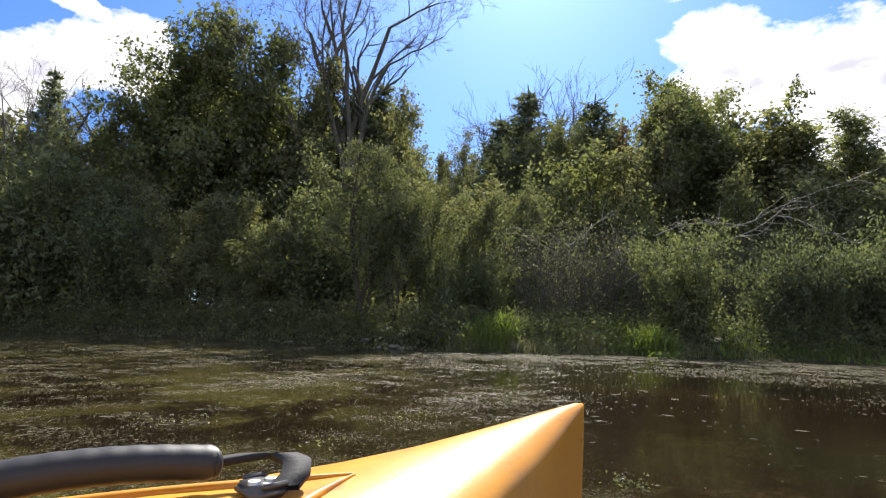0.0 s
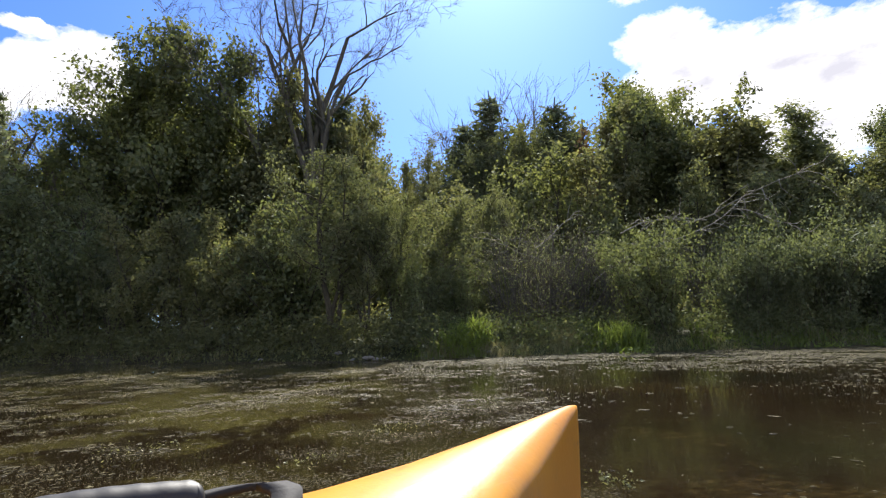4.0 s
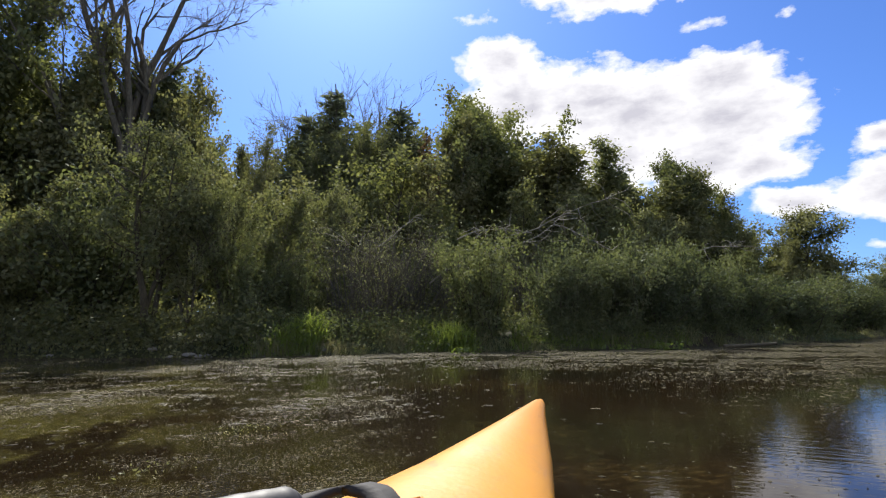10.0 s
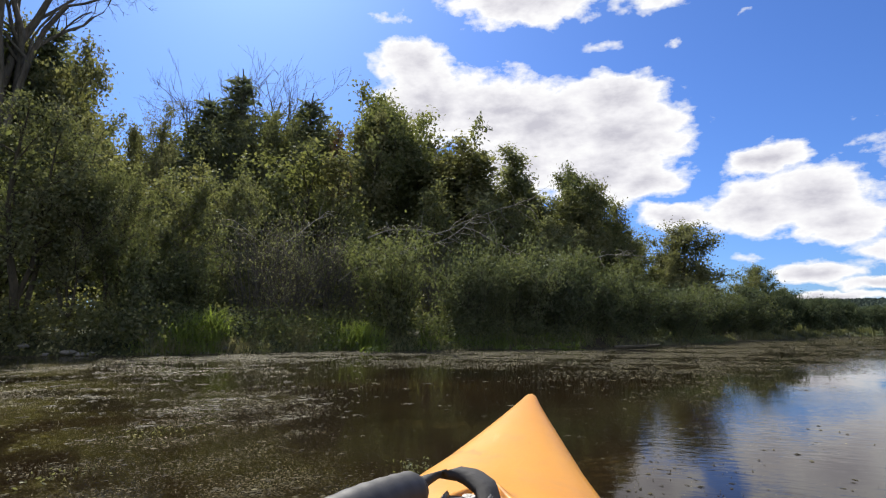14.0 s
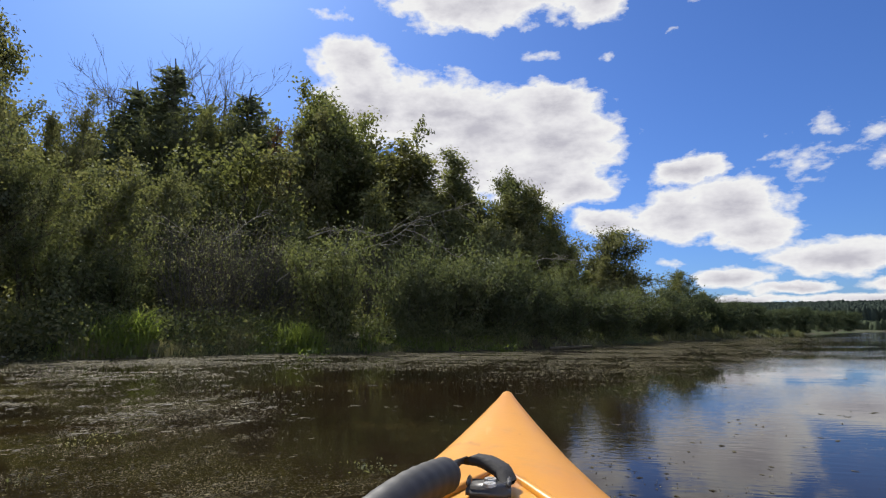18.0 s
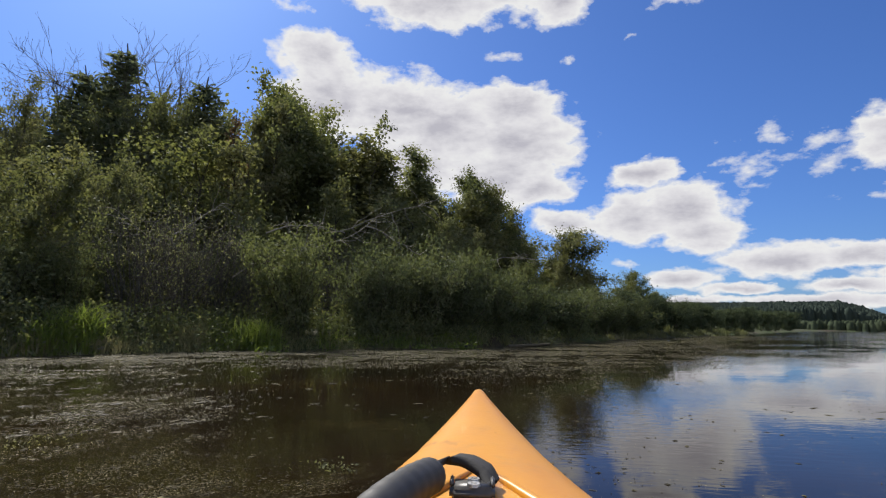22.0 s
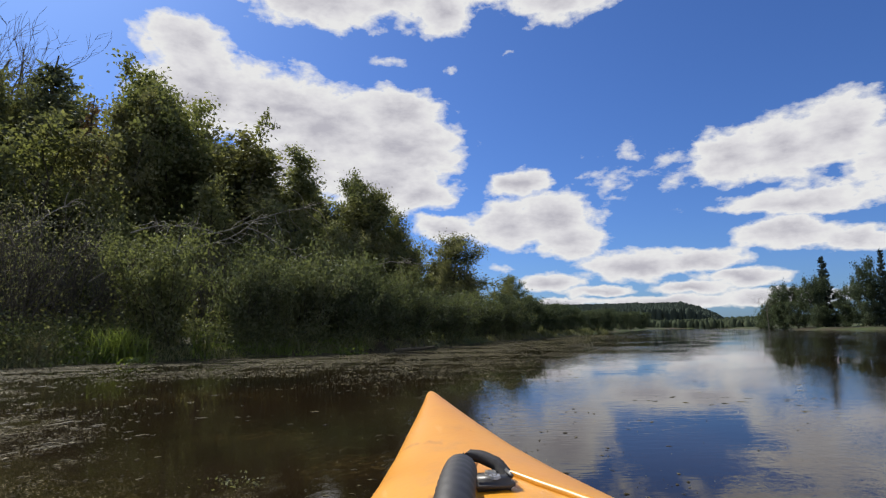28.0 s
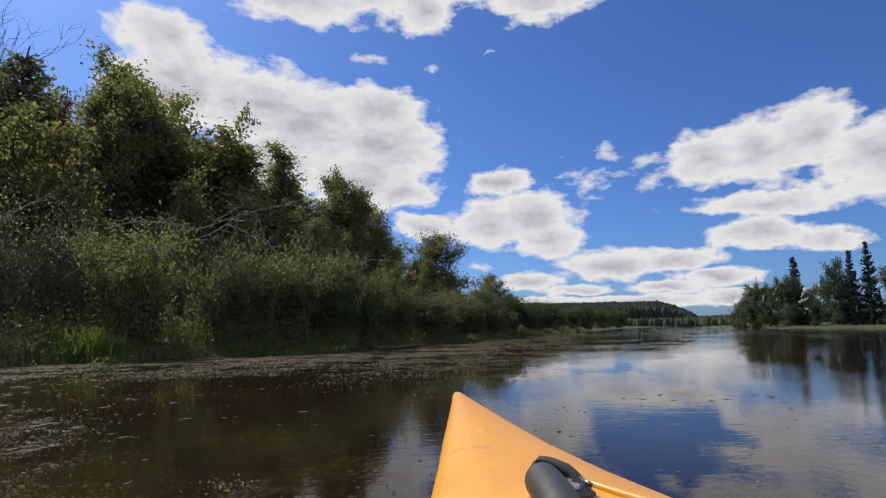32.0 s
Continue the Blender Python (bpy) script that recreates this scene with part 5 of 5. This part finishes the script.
def build_kayak():
    BOW = 0.171
    kayak = tagged(new("kayak"), "yellow-orange plastic kayak floating on the pond, bow with black carry handle", "kayak")
    rows = np.array(hull_rows())
    fine = np.unique(np.concatenate([np.linspace(0, 0.05, 6), np.linspace(0.05, 0.8, 26), np.linspace(0.8, 3.02, 36), rows[:, 0]]))
    cock0, cock1 = 1.22, 2.10
    rings = []
    for s in fine:
        half, sheer, crown, keel = (float(np.interp(s, rows[:, 0], rows[:, i])) for i in (1, 2, 3, 4))
        p = section(half, sheer, crown, keel)
        rings.append([(x, BOW - s, z) for x, z in p] + [(-x, BOW - s, z) for x, z in p[-2:0:-1]])
    m = len(rings[0])
    bm = bmesh.new()
    vs = [[bm.verts.new(c) for c in ring] for ring in rings]
    for i in range(len(vs) - 1):
        mid = (fine[i] + fine[i + 1]) / 2
        for j in range(m):
            open_deck = cock0 < mid < cock1 and (j < 6 or j >= m - 6)
            if not open_deck:
                bm.faces.new((vs[i][j], vs[i][(j + 1) % m], vs[i + 1][(j + 1) % m], vs[i + 1][j]))
    bm.faces.new(vs[0])
    bm.faces.new(vs[-1][::-1])
    bmesh.ops.recalc_face_normals(bm, faces=bm.faces[:])
    hull = part("hull", bm_mesh("hull", bm, MAT["plastic"], True), kayak)
    solid = hull.modifiers.new("wall", "SOLIDIFY")
    solid.thickness, solid.offset = 0.005, -1
    # cockpit rim
    loop = []
    for k in range(49):
        a = 2 * math.pi * k / 48
        s = (cock0 + cock1) / 2 - math.cos(a) * (cock1 - cock0) / 2 * 1.02
        half, z = deck_at(s, 0.72)
        loop.append((math.sin(a) * half * 0.80, BOW - s, z + 0.022))
    v, f = tubes([(loop, [0.016] * 49)], 8)
    part("cockpit_rim", mesh_of("cockpit_rim", v, f, MAT["rubber"], True), kayak, "black cockpit rim")
    # seat
    bm = bmesh.new()
    bmesh.ops.create_cube(bm, size=1.0, matrix=Matrix.LocRotScale((0, BOW - 1.85, 0.03), None, (0.40, 0.40, 0.06)))
    bmesh.ops.create_cube(bm, size=1.0, matrix=Matrix.LocRotScale((0, BOW - 2.05, 0.20), Euler((-0.2, 0, 0)), (0.36, 0.04, 0.32)))
    bmesh.ops.bevel(bm, geom=bm.edges[:], offset=0.015, segments=2, affect="EDGES")
    part("seat", bm_mesh("seat", bm, MAT["dark_plastic"], True), kayak, "dark moulded seat")
    # moulded lines of the deck
    for sign in (1, -1):
        pts = []
        for k in range(24):
            u = k / 23
            s = 0.345 + 0.58 * u
            off = 0.62 * math.sin(min(1.0, u * 2.4 + 0.01) * math.pi / 2)
            half, z = deck_at(s, off)
            pts.append((sign * half * off, BOW - s, z + 0.0005))
        v, f = tubes([(pts, np.interp(np.linspace(0, 1, 24), [0, 0.1, 1], [0.001, 0.0045, 0.0055]))], 8)
        part("deck_ridge", mesh_of("deck_ridge", v, f, MAT["plastic"], True), kayak)
    # carry handle: anchor plate with two screws, strap, rubber grip
    px, ps = -0.006, 0.422
    half, pz = deck_at(ps)
    bm = bmesh.new()
    bmesh.ops.create_cube(bm, size=1.0, matrix=Matrix.LocRotScale((px, BOW - ps, pz + 0.004), None, (0.034, 0.028, 0.010)))
    bmesh.ops.bevel(bm, geom=bm.edges[:], offset=0.0035, segments=3, affect="EDGES")
    plate = part("anchor_plate", bm_mesh("anchor_plate", bm, MAT["dark_plastic"], True), kayak, "dark grey anchor plate")
    for dx in (-0.0155, 0.0155):
        bm = bmesh.new()
        bmesh.ops.create_cube(bm, size=1.0, matrix=Matrix.LocRotScale((px + dx, BOW - ps + 0.003, pz + 0.0095), None, (0.003, 0.020, 0.004)))
        bmesh.ops.bevel(bm, geom=bm.edges[:], offset=0.001, segments=2, affect="EDGES")
        part("plate_rim", bm_mesh("plate_rim", bm, MAT["dark_plastic"], True), plate)
    for dy in (0.007, -0.006):
        bm = bmesh.new()
        c = Vector((px + 0.001, BOW - ps + dy, pz + 0.0098))
        bmesh.ops.create_cone(bm, cap_ends=True, segments=24, radius1=0.0054, radius2=0.0046, depth=0.0022, matrix=Matrix.Translation(c))
        bmesh.ops.create_cube(bm, size=1.0, matrix=Matrix.LocRotScale(c + Vector((0, 0, 0.0011)), Euler((0, 0, 0.7)), (0.0054, 0.0011, 0.0006)))
        bmesh.ops.create_cube(bm, size=1.0, matrix=Matrix.LocRotScale(c + Vector((0, 0, 0.0011)), Euler((0, 0, 2.27)), (0.0054, 0.0011, 0.0007)))
        part("screw", bm_mesh("screw", bm, MAT["steel"]), plate, "steel screw")
    # strap: a flat band that rises from the plate and bends over to the grip
    knots = np.array([(0.009, 0.412, 0.006), (0.004, 0.400, 0.013), (-0.009, 0.392, 0.018), (-0.024, 0.398, 0.021), (-0.034, 0.420, 0.021), (-0.039, 0.456, 0.019)])
    band = []
    for k in range(15):
        x, s, up = (float(np.interp(k / 14 * 5, np.arange(6), knots[:, i])) for i in range(3))
        band.append(Vector((x, BOW - s, pz + up)))
    bm = bmesh.new()
    rings = []
    for k, c in enumerate(band):
        w = Vector((0.55, 1, 0)).normalized() * 0.0105
        t = (band[min(k + 1, 14)] - band[max(k - 1, 0)]).normalized()
        nrm = t.cross(w).normalized() * 0.0026
        rings.append([bm.verts.new(c + a * w + b * nrm) for a, b in ((-1, -1), (1, -1), (1, 1), (-1, 1))])
    for p, q in zip(rings, rings[1:]):
        for j in range(4):
            bm.faces.new((p[j], p[(j + 1) % 4], q[(j + 1) % 4], q[j]))
    bmesh.ops.recalc_face_normals(bm, faces=bm.faces[:])
    part("strap", bm_mesh("strap", bm, MAT["webbing"], True), kayak, "black webbing strap")
    a0, a1 = Vector((-0.036, BOW - 0.446, pz + 0.020)), Vector((-0.072, BOW - 0.600, pz + 0.018))
    pts = [a0.lerp(a1, k / 40) + Vector((0, 0, 0.006 * math.sin(math.pi * k / 40))) for k in range(41)]
    rad = [0.0126 + 0.0003 * (k % 4 < 2) for k in range(41)]
    rad[0], rad[-1] = 0.0115, 0.0115
    v, f = tubes([(pts, rad)], 16)
    grip = part("grip", mesh_of("grip", v, f, MAT["rubber"], True), kayak, "black rubber grip")
    for end in (pts[0], pts[-1]):
        bm = bmesh.new()
        bmesh.ops.create_uvsphere(bm, u_segments=14, v_segments=8, radius=0.0114, matrix=Matrix.LocRotScale(end, None, (1, 0.55, 1)))
        part("grip_end", bm_mesh("grip_end", bm, MAT["rubber"], True), grip)
    kayak.matrix_basis = pose(0, 0, 0.024, 0, 0, KAYAK_YAW) @ Matrix.Scale(1.1, 4)


KAYAK_YAW = -46.0
build_kayak()
